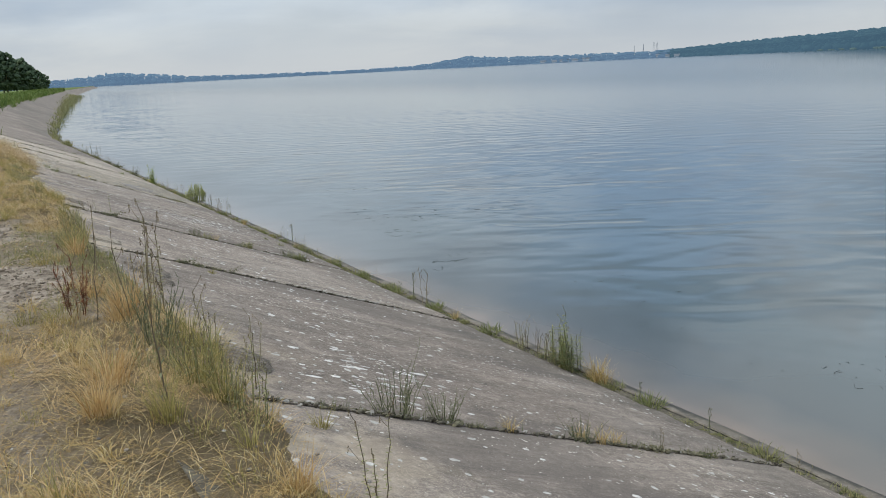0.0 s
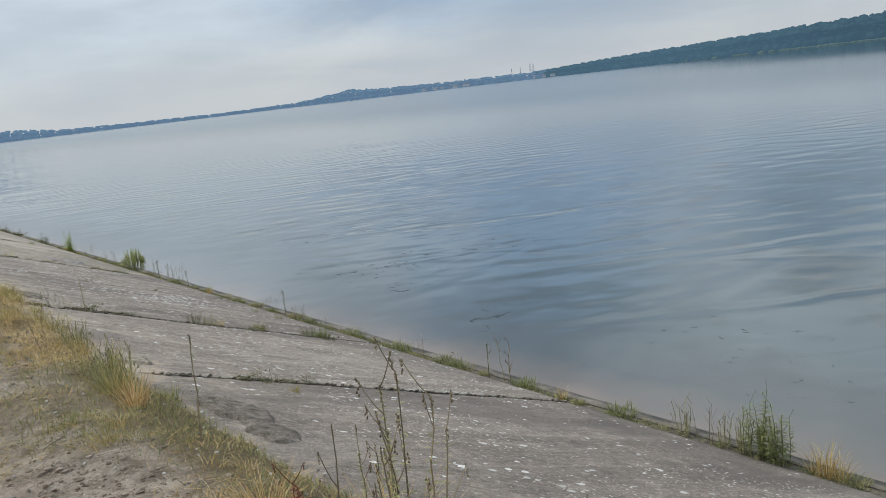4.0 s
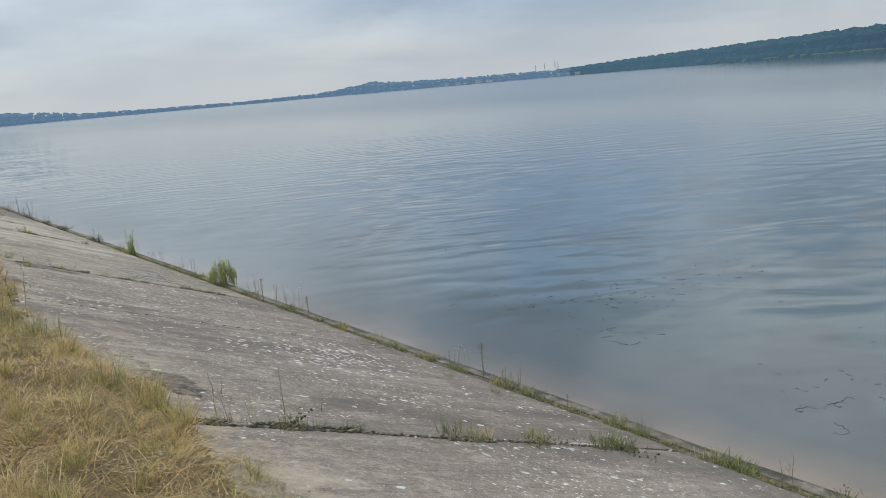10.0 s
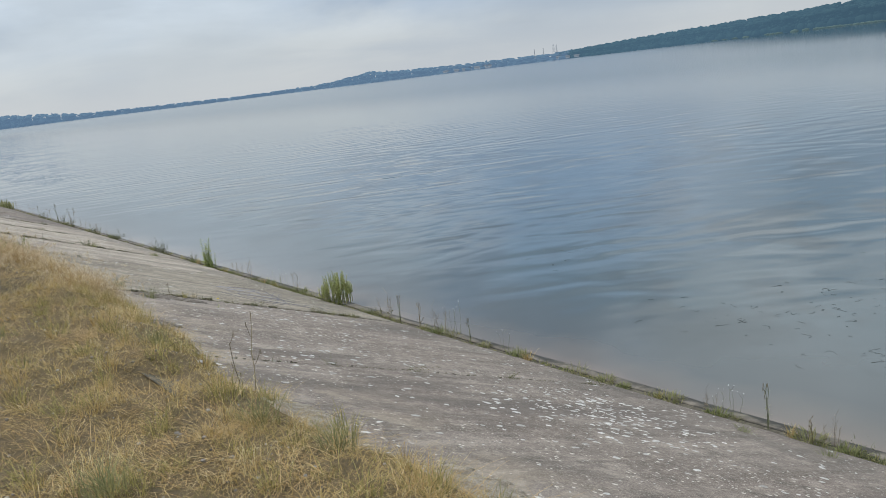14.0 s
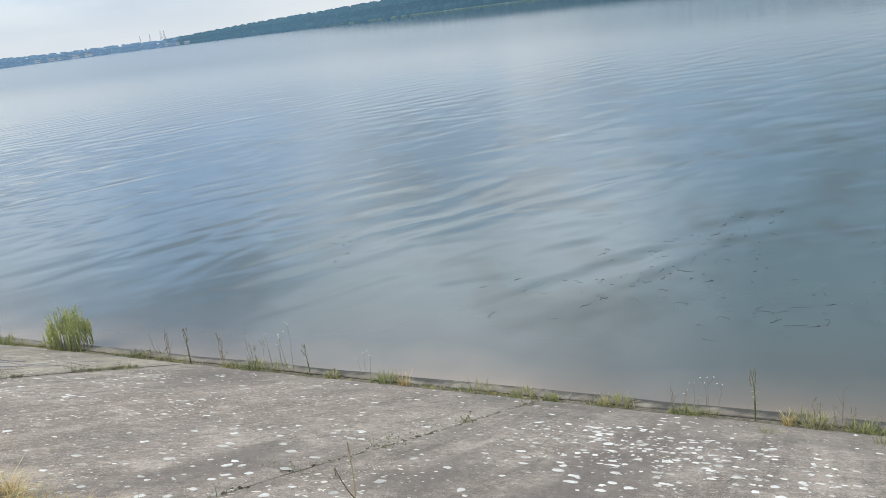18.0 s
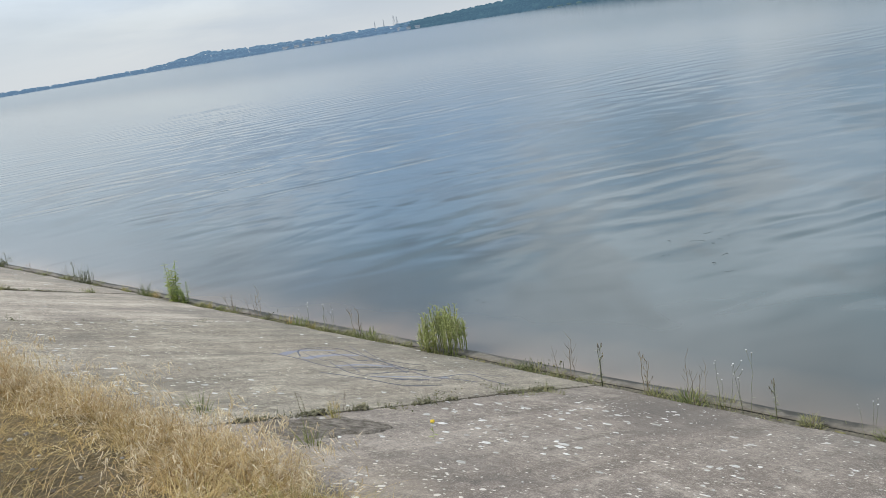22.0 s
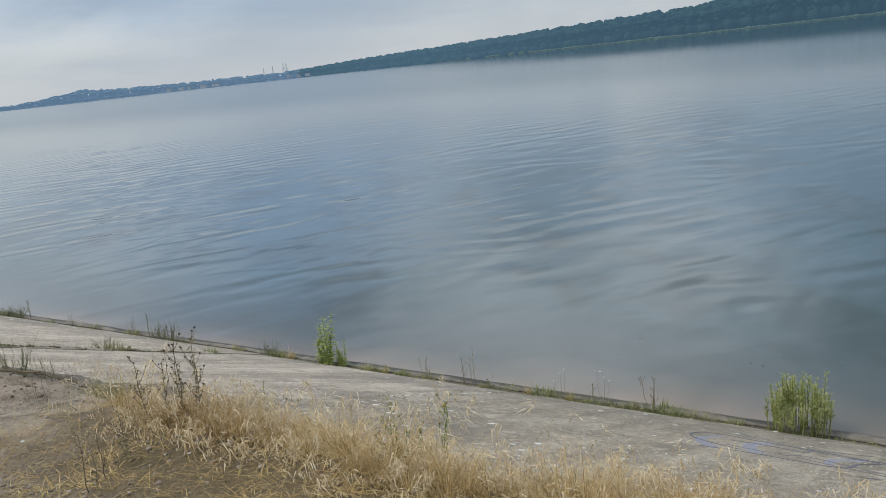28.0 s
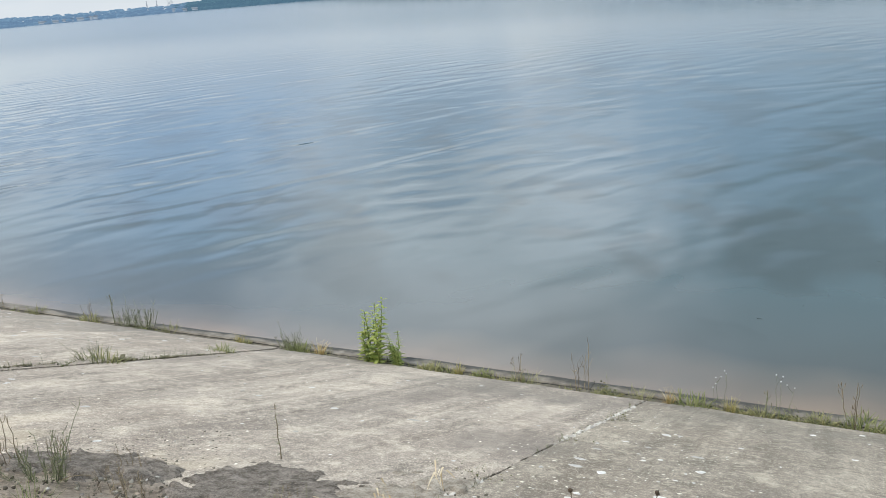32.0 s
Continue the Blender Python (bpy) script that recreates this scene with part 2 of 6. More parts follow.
def concrete_material(name, tone, crust, warm=0.0):
    """Old concrete; tone scales its paleness, crust the amount of lichen."""
    m, nt, b = material(name, 0.9, 0.2)
    v = coords(nt)
    streak = noise_of(nt, coords(nt, (0.25, 2.2, 0.25)), 1.3, 5)
    broad = noise_of(nt, v, 0.55, 4)
    fine = noise_of(nt, v, 22, 6, 0.7)
    grit = noise_of(nt, v, 130, 3, 0.6)
    mott = noise_of(nt, v, 3.2, 8, 0.72)
    base = ramp_of(nt, streak, [(0.3, (0.155, 0.139, 0.126)), (0.5, (0.215, 0.193, 0.175)), (0.7, (0.285, 0.258, 0.232))])
    flake = noise_of(nt, coords(nt, (0.5, 6.0, 0.5)), 1.0, 7, 0.68)
    base = blend(nt, band_of(nt, flake, 0.46, 0.37, 0.0, 0.5), base, (0.085, 0.075, 0.066))
    base = blend(nt, band_of(nt, flake, 0.54, 0.63, 0.0, 0.4), base, (0.42, 0.375, 0.33))
    base = blend(nt, band_of(nt, broad, 0.42, 0.62, 0.0, 0.5), base, (0.175, 0.148, 0.13))
    base = blend(nt, band_of(nt, mott, 0.52, 0.66, 0.0, 0.65), base, (0.38, 0.345, 0.305))
    base = blend(nt, band_of(nt, mott, 0.47, 0.34, 0.0, 0.7), base, (0.10, 0.092, 0.082))
    base = blend(nt, band_of(nt, fine, 0.52, 0.64, 0.0, 0.5), base, (0.42, 0.385, 0.34))
    base = blend(nt, band_of(nt, fine, 0.46, 0.36, 0.0, 0.45), base, (0.10, 0.09, 0.08))
    base = blend(nt, band_of(nt, grit, 0.54, 0.62, 0.0, 0.5), base, (0.46, 0.42, 0.37))
    base = blend(nt, band_of(nt, grit, 0.46, 0.39, 0.0, 0.32), base, (0.09, 0.08, 0.072))
    base = blend(nt, band_of(nt, noise_of(nt, v, 62, 4, 0.65), 0.46, 0.36, 0.0, 0.45), base, (0.085, 0.076, 0.068))
    # dark weathering in broad ragged patches
    damp = noise_of(nt, coords(nt, (0.55, 1.5, 1.0)), 0.55, 6, 0.62)
    base = blend(nt, band_of(nt, damp, 0.52, 0.62, 0.0, 0.6), base, (0.118, 0.107, 0.10))
    # pale round crusts of lichen, in colonies
    wob = node(nt, "ShaderNodeTexNoise", Scale=14.0, Detail=4.0)
    link(nt, v, wob.inputs["Vector"])
    add = nt.nodes.new("ShaderNodeVectorMath")
    add.operation = "MULTIPLY_ADD"
    add.inputs[1].default_value = (0.06, 0.06, 0.06)
    link(nt, wob.outputs["Color"], add.inputs[0])
    link(nt, v, add.inputs[2])
    colony = noise_of(nt, coords(nt, (0.7, 1.3, 1.0)), 0.9, 4, 0.6)
    spots = None
    for scale, reach, low, high in ((18.0, 0.30, 0.44, 0.62), (29.0, 0.30, 0.42, 0.62)):
        vor = node(nt, "ShaderNodeTexVoronoi", Scale=scale, Randomness=1.0)
        link(nt, add.outputs[0], vor.inputs["Vector"])
        rnd = nt.nodes.new("ShaderNodeSeparateColor")
        link(nt, vor.outputs["Color"], rnd.inputs[0])
        size = calc(nt, "MULTIPLY", band_of(nt, colony, low, high, 0.36 * crust, 1.0 * crust), calc(nt, "MULTIPLY", calc(nt, "SUBTRACT", rnd.outputs[0], 0.38), reach * 1.62))
        s = band_of(nt, calc(nt, "SUBTRACT", vor.outputs["Distance"], size), 0.03, -0.02)
        spots = s if spots is None else calc(nt, "MAXIMUM", spots, s)
    base = blend(nt, calc(nt, "MULTIPLY", spots, 0.85), base, blend(nt, fine, (0.56, 0.55, 0.51), (0.72, 0.71, 0.665)))
    sep = nt.nodes.new("ShaderNodeSeparateXYZ")
    link(nt, v, sep.inputs[0])
    washed = calc(nt, "MULTIPLY", band_of(nt, sep.outputs[0], -3.0, -4.1), band_of(nt, noise_of(nt, v, 1.7, 6, 0.65), 0.47, 0.60))
    base = blend(nt, calc(nt, "MULTIPLY", washed, 0.55), base, blend(nt, fine, (0.33, 0.285, 0.22), (0.55, 0.49, 0.39)))
    # dark algae low down, where the waves wash up
    low = calc(nt, "MULTIPLY", band_of(nt, sep.outputs[0], -1.3, -0.25), band_of(nt, noise_of(nt, coords(nt, (1.0, 0.6, 1.0)), 1.6, 5, 0.6), 0.40, 0.60, 0.25, 1.0))
    base = blend(nt, calc(nt, "MULTIPLY", low, 0.5), base, (0.105, 0.102, 0.094))
    info = nt.nodes.new("ShaderNodeObjectInfo")
    base = blend(nt, 1.0, base, ramp_of(nt, info.outputs["Random"], [(0.0, ((1.0 - 0.5 * warm) * tone, 0.945 * tone, (0.885 - warm) * tone)), (1.0, ((1.19 - 0.5 * warm) * tone, 1.125 * tone, (1.05 - warm) * tone))]), "MULTIPLY")
    link(nt, base, b.inputs["Base Color"])
    h = calc(nt, "ADD", calc(nt, "MULTIPLY", fine, 0.6), calc(nt, "ADD", calc(nt, "MULTIPLY", grit, 0.35), calc(nt, "ADD", calc(nt, "MULTIPLY", spots, 0.12), calc(nt, "MULTIPLY", flake, 0.5))))
    bumped(nt, b, h, 0.014, 1.0)
    return m


def kerb_material():
    m, nt, b = material("wet_shaded_kerb_concrete", 0.75, 0.35)
    v = coords(nt)
    n = noise_of(nt, v, 7, 6, 0.65)
    base = ramp_of(nt, n, [(0.3, (0.085, 0.073, 0.056)), (0.5, (0.14, 0.122, 0.096)), (0.7, (0.215, 0.19, 0.152))])
    sep = nt.nodes.new("ShaderNodeSeparateXYZ")
    link(nt, v, sep.inputs[0])
    # outer lip darkened: wet concrete, plus shadow and reflection at the waterline painted in
    edge = calc(nt, "ADD", sep.outputs[2], calc(nt, "MULTIPLY", n, 0.02))
    base = blend(nt, band_of(nt, edge, 0.076, 0.066, 0.0, 0.9), base, (0.035, 0.034, 0.028))
    link(nt, base, b.inputs["Base Color"])
    bumped(nt, b, n, 0.02, 0.8)
    return m


def soil_material():
    m, nt, b = material("sandy_soil", 0.95, 0.15)
    v = coords(nt)
    big, mid, fine = noise_of(nt, v, 0.8, 4), noise_of(nt, v, 7, 5, 0.65), noise_of(nt, v, 60, 5, 0.7)
    base = ramp_of(nt, mid, [(0.34, (0.20, 0.163, 0.122)), (0.5, (0.395, 0.33, 0.258)), (0.66, (0.58, 0.49, 0.395))])
    base = blend(nt, band_of(nt, big, 0.46, 0.64, 0.0, 0.6), base, (0.49, 0.385, 0.295))
    stain = noise_of(nt, v, 2.6, 6, 0.7)
    base = blend(nt, band_of(nt, stain, 0.53, 0.63, 0.0, 0.65), base, (0.19, 0.155, 0.11))
    base = blend(nt, band_of(nt, fine, 0.54, 0.66, 0.0, 0.7), base, (0.60, 0.50, 0.38))
    base = blend(nt, band_of(nt, fine, 0.46, 0.34, 0.0, 0.6), base, (0.12, 0.095, 0.07))
    sep = nt.nodes.new("ShaderNodeSeparateXYZ")
    link(nt, v, sep.inputs[0])
    turf_y = calc(nt, "MULTIPLY", band_of(nt, sep.outputs[1], 1.0, 2.0), band_of(nt, sep.outputs[1], 24.4, 23.6))
    # darker soil colour under the turf, left out on the bare patches
    turf_soil = calc(nt, "MULTIPLY", turf_y, band_of(nt, calc(nt, "ADD", sep.outputs[0], calc(nt, "ADD", calc(nt, "MULTIPLY", mid, 0.9), calc(nt, "ADD", band_of(nt, sep.outputs[1], 5.0, 8.5, -0.75, 0.0), band_of(nt, sep.outputs[1], 19.5, 21.0, 0.0, -0.7)))), -5.6, -5.0))
    bare = calc(nt, "MULTIPLY", band_of(nt, calc(nt, "ABSOLUTE", calc(nt, "SUBTRACT", sep.outputs[1], 6.3)), 0.9, 1.7), band_of(nt, calc(nt, "ABSOLUTE", calc(nt, "SUBTRACT", sep.outputs[1], 8.6)), 0.5, 0.9))
    turf_soil = calc(nt, "MULTIPLY", turf_soil, calc(nt, "MAXIMUM", bare, band_of(nt, sep.outputs[0], -4.6, -4.4)))
    base = blend(nt, calc(nt, "MULTIPLY", turf_soil, 0.9), base, blend(nt, fine, (0.10, 0.075, 0.042), (0.26, 0.20, 0.11)))
    far = band_of(nt, sep.outputs[1], 36, 62)
    base = blend(nt, far, base, blend(nt, mid, (0.055, 0.09, 0.02), (0.16, 0.20, 0.06)))
    link(nt, base, b.inputs["Base Color"])
    bumped(nt, b, calc(nt, "ADD", mid, calc(nt, "MULTIPLY", fine, 0.6)), 0.075, 1.0)
    return m


def heap_material(name, dark, mid_, light):
    m, nt, b = material(name, 0.95, 0.12)
    v = coords(nt)
    mid, fine = noise_of(nt, v, 16, 5, 0.65), noise_of(nt, v, 110, 4, 0.7)
    base = ramp_of(nt, mid, [(0.35, dark), (0.5, mid_), (0.66, light)])
    base = blend(nt, band_of(nt, fine, 0.53, 0.63, 0.0, 0.7), base, light)
    base = blend(nt, band_of(nt, fine, 0.46, 0.37, 0.0, 0.75), base, dark)
    link(nt, base, b.inputs["Base Color"])
    bumped(nt, b, calc(nt, "ADD", mid, calc(nt, "MULTIPLY", fine, 0.6)), 0.04, 1.0)
    return m


def joint_material():
    m, nt, b = material("dark_joint_soil", 0.95, 0.1)
    n = noise_of(nt, coords(nt), 25, 5, 0.7)
    link(nt, ramp_of(nt, n, [(0.3, (0.06, 0.054, 0.042)), (0.55, (0.145, 0.13, 0.10)), (0.75, (0.25, 0.23, 0.17))]), b.inputs["Base Color"])
    bumped(nt, b, n, 0.02)
    return m


def ripple(nt, v, crest, length, slope, bow, bow_scale, reach_, gap):
    """A train of ripples whose crests run at an angle: bowed, broken into groups, its height in metres."""
    sep = nt.nodes.new("ShaderNodeSeparateXYZ")
    link(nt, v, sep.inputs[0])
    k = 2 * math.pi / length
    run = calc(nt, "ADD", calc(nt, "MULTIPLY", sep.outputs[0], -math.sin(crest) * k), calc(nt, "MULTIPLY", sep.outputs[1], math.cos(crest) * k))
    phase = calc(nt, "ADD", run, calc(nt, "MULTIPLY", noise_of(nt, coords(nt, (bow_scale, bow_scale * 1.6, 1), crest), 1.0, 2, 0.5), bow))
    group = band_of(nt, noise_of(nt, coords(nt, (0.42 / reach_, 1.0 / reach_, 1), crest), 1.0, 2, 0.5), gap, gap + 0.2, 0.04, 1.0)
    wave = calc(nt, "SINE", phase)
    sharp = calc(nt, "ADD", wave, calc(nt, "MULTIPLY", calc(nt, "SINE", calc(nt, "ADD", calc(nt, "MULTIPLY", phase, 2.0), 0.9)), 0.16))
    return calc(nt, "MULTIPLY", calc(nt, "MULTIPLY", sharp, group), slope / k)


def water_material():
    m, nt, b = material("lake_water", 0.07, 0.5)
    b.inputs["IOR"].default_value = 1.5
    v = coords(nt)
    sep = nt.nodes.new("ShaderNodeSeparateXYZ")
    link(nt, v, sep.inputs[0])
    wob = noise_of(nt, v, 0.5, 3)
    depth = calc(nt, "ADD", sep.outputs[0], calc(nt, "MULTIPLY", calc(nt, "SUBTRACT", wob, 0.5), 1.2))
    # silt shows through the shallows
    col = ramp_of(nt, calc(nt, "DIVIDE", calc(nt, "SUBTRACT", depth, 0.2), 9.0), [(0.0, (0.185, 0.142, 0.105)), (0.035, (0.115, 0.10, 0.082)), (0.10, (0.056, 0.066, 0.064)), (0.3, (0.042, 0.068, 0.073)), (1.0, (0.032, 0.066, 0.084))])
    # dark reflections of cloud and ripple troughs, painted into the water's colour in patches
    weed = calc(nt, "MULTIPLY", band_of(nt, noise_of(nt, coords(nt, (0.8, 0.5, 1), radians(-50)), 0.7, 3, 0.55), 0.50, 0.60), band_of(nt, depth, 1.0, 2.0))
    col = blend(nt, calc(nt, "MULTIPLY", weed, 0.6), col, (0.024, 0.035, 0.032))
    link(nt, col, b.inputs["Base Color"])
    near = calc(nt, "MULTIPLY", band_of(nt, depth, 1.2, 5.0, 0.12, 1.0), band_of(nt, depth, 6.0, 14.0, 1.0, 0.0))
    mid = calc(nt, "MULTIPLY", band_of(nt, depth, 6.5, 13.0), calc(nt, "MULTIPLY", band_of(nt, depth, 10.0, 32.0, 1.0, 0.42), band_of(nt, depth, 24.0, 48.0, 1.0, 0.0)))

    def sea(trains, weight, total):
        """Trains that cross at an angle, so that their crests are short."""
        for train in trains:
            total = calc(nt, "ADD", total, calc(nt, "MULTIPLY", weight, ripple(nt, v, *train)))
        return total

    h = sea([(radians(-33), 1.05, 0.052, 9.0, 0.30, 2.0, 0.42), (radians(-4), 0.86, 0.025, 8.0, 0.34, 1.8, 0.44), (radians(-62), 0.92, 0.024, 8.0, 0.34, 1.8, 0.44)], near, 0.0)
    h = sea([(radians(-30), 1.25, 0.032, 9.0, 0.2, 2.6, 0.43), (radians(6), 1.05, 0.021, 8.0, 0.24, 2.2, 0.44), (radians(-66), 1.15, 0.021, 8.0, 0.24, 2.2, 0.44)], mid, h)
    # slow, broad heaving of the surface near the bank
    broad = noise_of(nt, coords(nt, (0.55, 0.75, 1), radians(-35)), 1.0, 2, 0.4)
    h = calc(nt, "ADD", h, calc(nt, "MULTIPLY", broad, calc(nt, "MULTIPLY", band_of(nt, depth, 0.8, 4.5, 0.3, 1.0), band_of(nt, depth, 6.0, 25.0, 0.04, 0.015))))
    bumped(nt, b, h, 1.0, 1.0)
    # calm water in the lee of the forest across the lake
    lee = calc(nt, "MULTIPLY", band_of(nt, depth, 60.0, 190.0), band_of(nt, calc(nt, "SUBTRACT", sep.outputs[1], calc(nt, "MULTIPLY", sep.outputs[0], 0.72)), 60.0, -60.0))
    link(nt, calc(nt, "SUBTRACT", band_of(nt, depth, 10.0, 90.0, 0.04, 0.17), calc(nt, "MULTIPLY", lee, 0.11)), b.inputs["Roughness"])
    return m


def plant_material(name, stops, rough=0.6, through=0.25, spec=0.25, patch=None, mottle=0.35):
    """Blades, leaves and stems: the hue varies from one island to the next, and some light passes through."""
    m, nt, b = material(name, rough, spec)
    g = nt.nodes.new("ShaderNodeNewGeometry")
    o = nt.nodes.new("ShaderNodeObjectInfo")
    r = calc(nt, "FRACT", calc(nt, "ADD", g.outputs["Random Per Island"], o.outputs["Random"]))
    col = ramp_of(nt, r, stops)
    n = noise_of(nt, coords(nt), 40, 3)
    col = blend(nt, band_of(nt, n, 0.35, 0.7, 0.0, mottle), col, tuple(c * 0.55 for c in stops[0][1]))
    if patch:
        big = noise_of(nt, coords(nt), 1.6, 4, 0.6)
        col = blend(nt, band_of(nt, big, 0.44, 0.62, 0.0, 0.75), col, patch)
    link(nt, col, b.inputs["Base Color"])
    if through:
        tr = nt.nodes.new("ShaderNodeBsdfTranslucent")
        link(nt, col, tr.inputs["Color"])
        mx = nt.nodes.new("ShaderNodeMixShader")
        mx.inputs[0].default_value = through
        link(nt, b.outputs[0], mx.inputs[1])
        link(nt, tr.outputs[0], mx.inputs[2])
        link(nt, mx.outputs[0], nt.nodes["Material Output"].inputs[0])
    return m


def distant_material(name, dark, light, haze_glow, share):
    """Far woods and hills; the blue haze before them is painted in as emission."""
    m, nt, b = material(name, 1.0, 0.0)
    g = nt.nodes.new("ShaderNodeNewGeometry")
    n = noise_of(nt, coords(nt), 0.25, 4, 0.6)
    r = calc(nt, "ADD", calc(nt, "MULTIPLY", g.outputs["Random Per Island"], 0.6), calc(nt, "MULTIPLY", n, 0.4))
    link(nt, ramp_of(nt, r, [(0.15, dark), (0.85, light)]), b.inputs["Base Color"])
    b.inputs["Emission Color"].default_value = (*haze_glow, 1)
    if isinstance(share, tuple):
        # the painted haze glows stronger on the part of the shore further off
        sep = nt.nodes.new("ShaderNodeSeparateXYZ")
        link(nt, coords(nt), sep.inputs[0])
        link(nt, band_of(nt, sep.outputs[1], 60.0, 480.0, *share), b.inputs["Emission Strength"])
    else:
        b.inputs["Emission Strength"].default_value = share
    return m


M_CONCRETE, M_PALE_SLAB = concrete_material("weathered_concrete", 0.93, 1.0), concrete_material("pale_concrete", 1.50, 0.5, 0.03)
M_MID_SLAB = concrete_material("greyish_concrete", 1.12, 0.7, 0.06)
M_DIRT, M_SAND = heap_material("dark_dirt", (0.115, 0.098, 0.078), (0.23, 0.20, 0.165), (0.39, 0.34, 0.285)), heap_material("pale_sand", (0.26, 0.22, 0.17), (0.42, 0.365, 0.29), (0.56, 0.50, 0.41))
M_KERB, M_SOIL, M_JOINT, M_WATER = kerb_material(), soil_material(), joint_material(), water_material()
M_STRAW = plant_material("straw", [(0.0, (0.25, 0.165, 0.055)), (0.35, (0.49, 0.345, 0.125)), (0.7, (0.65, 0.50, 0.22)), (1.0, (0.78, 0.67, 0.41))], 0.55, 0.25, patch=(0.46, 0.32, 0.13))
M_GOLD = plant_material("golden_brome", [(0.0, (0.24, 0.155, 0.065)), (0.4, (0.50, 0.345, 0.145)), (1.0, (0.72, 0.565, 0.295))], 0.55, 0.25, patch=(0.34, 0.22, 0.09))
M_HEAD = plant_material("brome_head", [(0.0, (0.51, 0.385, 0.225)), (0.5, (0.66, 0.525, 0.335)), (1.0, (0.77, 0.675, 0.49))], 0.6, 0.35)
M_SWEPT = plant_material("orange_straw", [(0.0, (0.40, 0.24, 0.09)), (0.5, (0.60, 0.41, 0.18)), (1.0, (0.74, 0.57, 0.31))], 0.5, 0.25)
M_OLIVE = plant_material("olive_grass", [(0.0, (0.19, 0.17, 0.06)), (0.5, (0.36, 0.315, 0.105)), (1.0, (0.55, 0.46, 0.185))], 0.6, 0.3)
M_GREEN = plant_material("fresh_green", [(0.0, (0.11, 0.18, 0.035)), (0.5, (0.22, 0.30, 0.07)), (1.0, (0.40, 0.42, 0.13))], 0.5, 0.35)
M_LIME = plant_material("lime_green", [(0.0, (0.20, 0.28, 0.06)), (0.5, (0.34, 0.40, 0.10)), (1.0, (0.50, 0.52, 0.18))], 0.5, 0.4)
M_WILLOW = plant_material("willow_green", [(0.0, (0.22, 0.265, 0.08)), (0.5, (0.37, 0.40, 0.14)), (1.0, (0.57, 0.54, 0.25))], 0.5, 0.4)
M_WILD = plant_material("wild_green", [(0.0, (0.12, 0.145, 0.055)), (0.5, (0.21, 0.235, 0.085)), (1.0, (0.34, 0.335, 0.14))], 0.6, 0.3)
M_RIDGE = plant_material("brown_moss", [(0.0, (0.085, 0.078, 0.05)), (0.5, (0.16, 0.145, 0.09)), (1.0, (0.27, 0.245, 0.155))], 0.95, 0.0)
M_THISTLE = plant_material("withered_leaf", [(0.0, (0.07, 0.065, 0.035)), (0.5, (0.13, 0.12, 0.06)), (1.0, (0.20, 0.18, 0.09))], 0.8, 0.15)
M_GREY = plant_material("grey_green", [(0.0, (0.10, 0.11, 0.06)), (0.5, (0.18, 0.19, 0.10)), (1.0, (0.27, 0.27, 0.15))], 0.7, 0.2)
M_RUST = plant_material("rusty_dock", [(0.0, (0.10, 0.035, 0.02)), (0.5, (0.20, 0.075, 0.035)), (1.0, (0.30, 0.13, 0.06))], 0.8, 0.1)
M_SAGE = plant_material("sage_green", [(0.0, (0.17, 0.18, 0.08)), (0.5, (0.27, 0.27, 0.12)), (1.0, (0.40, 0.36, 0.17))], 0.7, 0.25)
M_DRY = plant_material("dry_stem", [(0.0, (0.11, 0.085, 0.055)), (0.5, (0.21, 0.165, 0.105)), (1.0, (0.34, 0.27, 0.165))], 0.8, 0.0)
M_DARK = plant_material("dark_seedhead", [(0.0, (0.035, 0.026, 0.018)), (1.0, (0.10, 0.07, 0.045))], 0.8, 0.0)
M_MOSS = plant_material("moss", [(0.0, (0.06, 0.07, 0.03)), (0.5, (0.12, 0.12, 0.05)), (1.0, (0.20, 0.17, 0.08))], 0.9, 0.0)
M_CRUMB = plant_material("joint_crumb", [(0.0, (0.05, 0.042, 0.03)), (0.5, (0.13, 0.115, 0.085)), (0.8, (0.20, 0.18, 0.13)), (1.0, (0.42, 0.40, 0.36))], 0.95, 0.0)
M_WHITE = plant_material("white_petal", [(0.0, (0.72, 0.72, 0.68)), (1.0, (0.8, 0.8, 0.78))], 0.6, 0.2)
M_YELLOW = plant_material("yellow_petal", [(0.0, (0.62, 0.42, 0.03)), (1.0, (0.75, 0.55, 0.06))], 0.6, 0.2)
M_LEAF = plant_material("shrub_leaf", [(0.0, (0.11, 0.21, 0.06)), (0.35, (0.215, 0.365, 0.115)), (0.7, (0.36, 0.50, 0.14)), (1.0, (0.52, 0.61, 0.18))], 0.42, 0.62, 0.4, mottle=0.06)
M_TIP = plant_material("young_leaf", [(0.0, (0.20, 0.32, 0.06)), (0.7, (0.32, 0.42, 0.08)), (1.0, (0.42, 0.40, 0.10))], 0.45, 0.35, 0.35)
M_TWIG = plant_material("shrub_bark", [(0.0, (0.09, 0.085, 0.04)), (1.0, (0.17, 0.17, 0.07))], 0.7, 0.0)
M_FLOAT = plant_material("dark_water_thread", [(0.0, (0.022, 0.026, 0.022)), (1.0, (0.06, 0.065, 0.055))], 0.7, 0.0)
M_MORTAR = plant_material("old_mortar", [(0.0, (0.30, 0.275, 0.235)), (0.6, (0.44, 0.41, 0.355)), (1.0, (0.58, 0.55, 0.48))], 0.95, 0.0)
M_CLOD = plant_material("dry_clod", [(0.0, (0.11, 0.085, 0.06)), (0.5, (0.22, 0.175, 0.13)), (1.0, (0.36, 0.295, 0.23))], 0.95, 0.0)
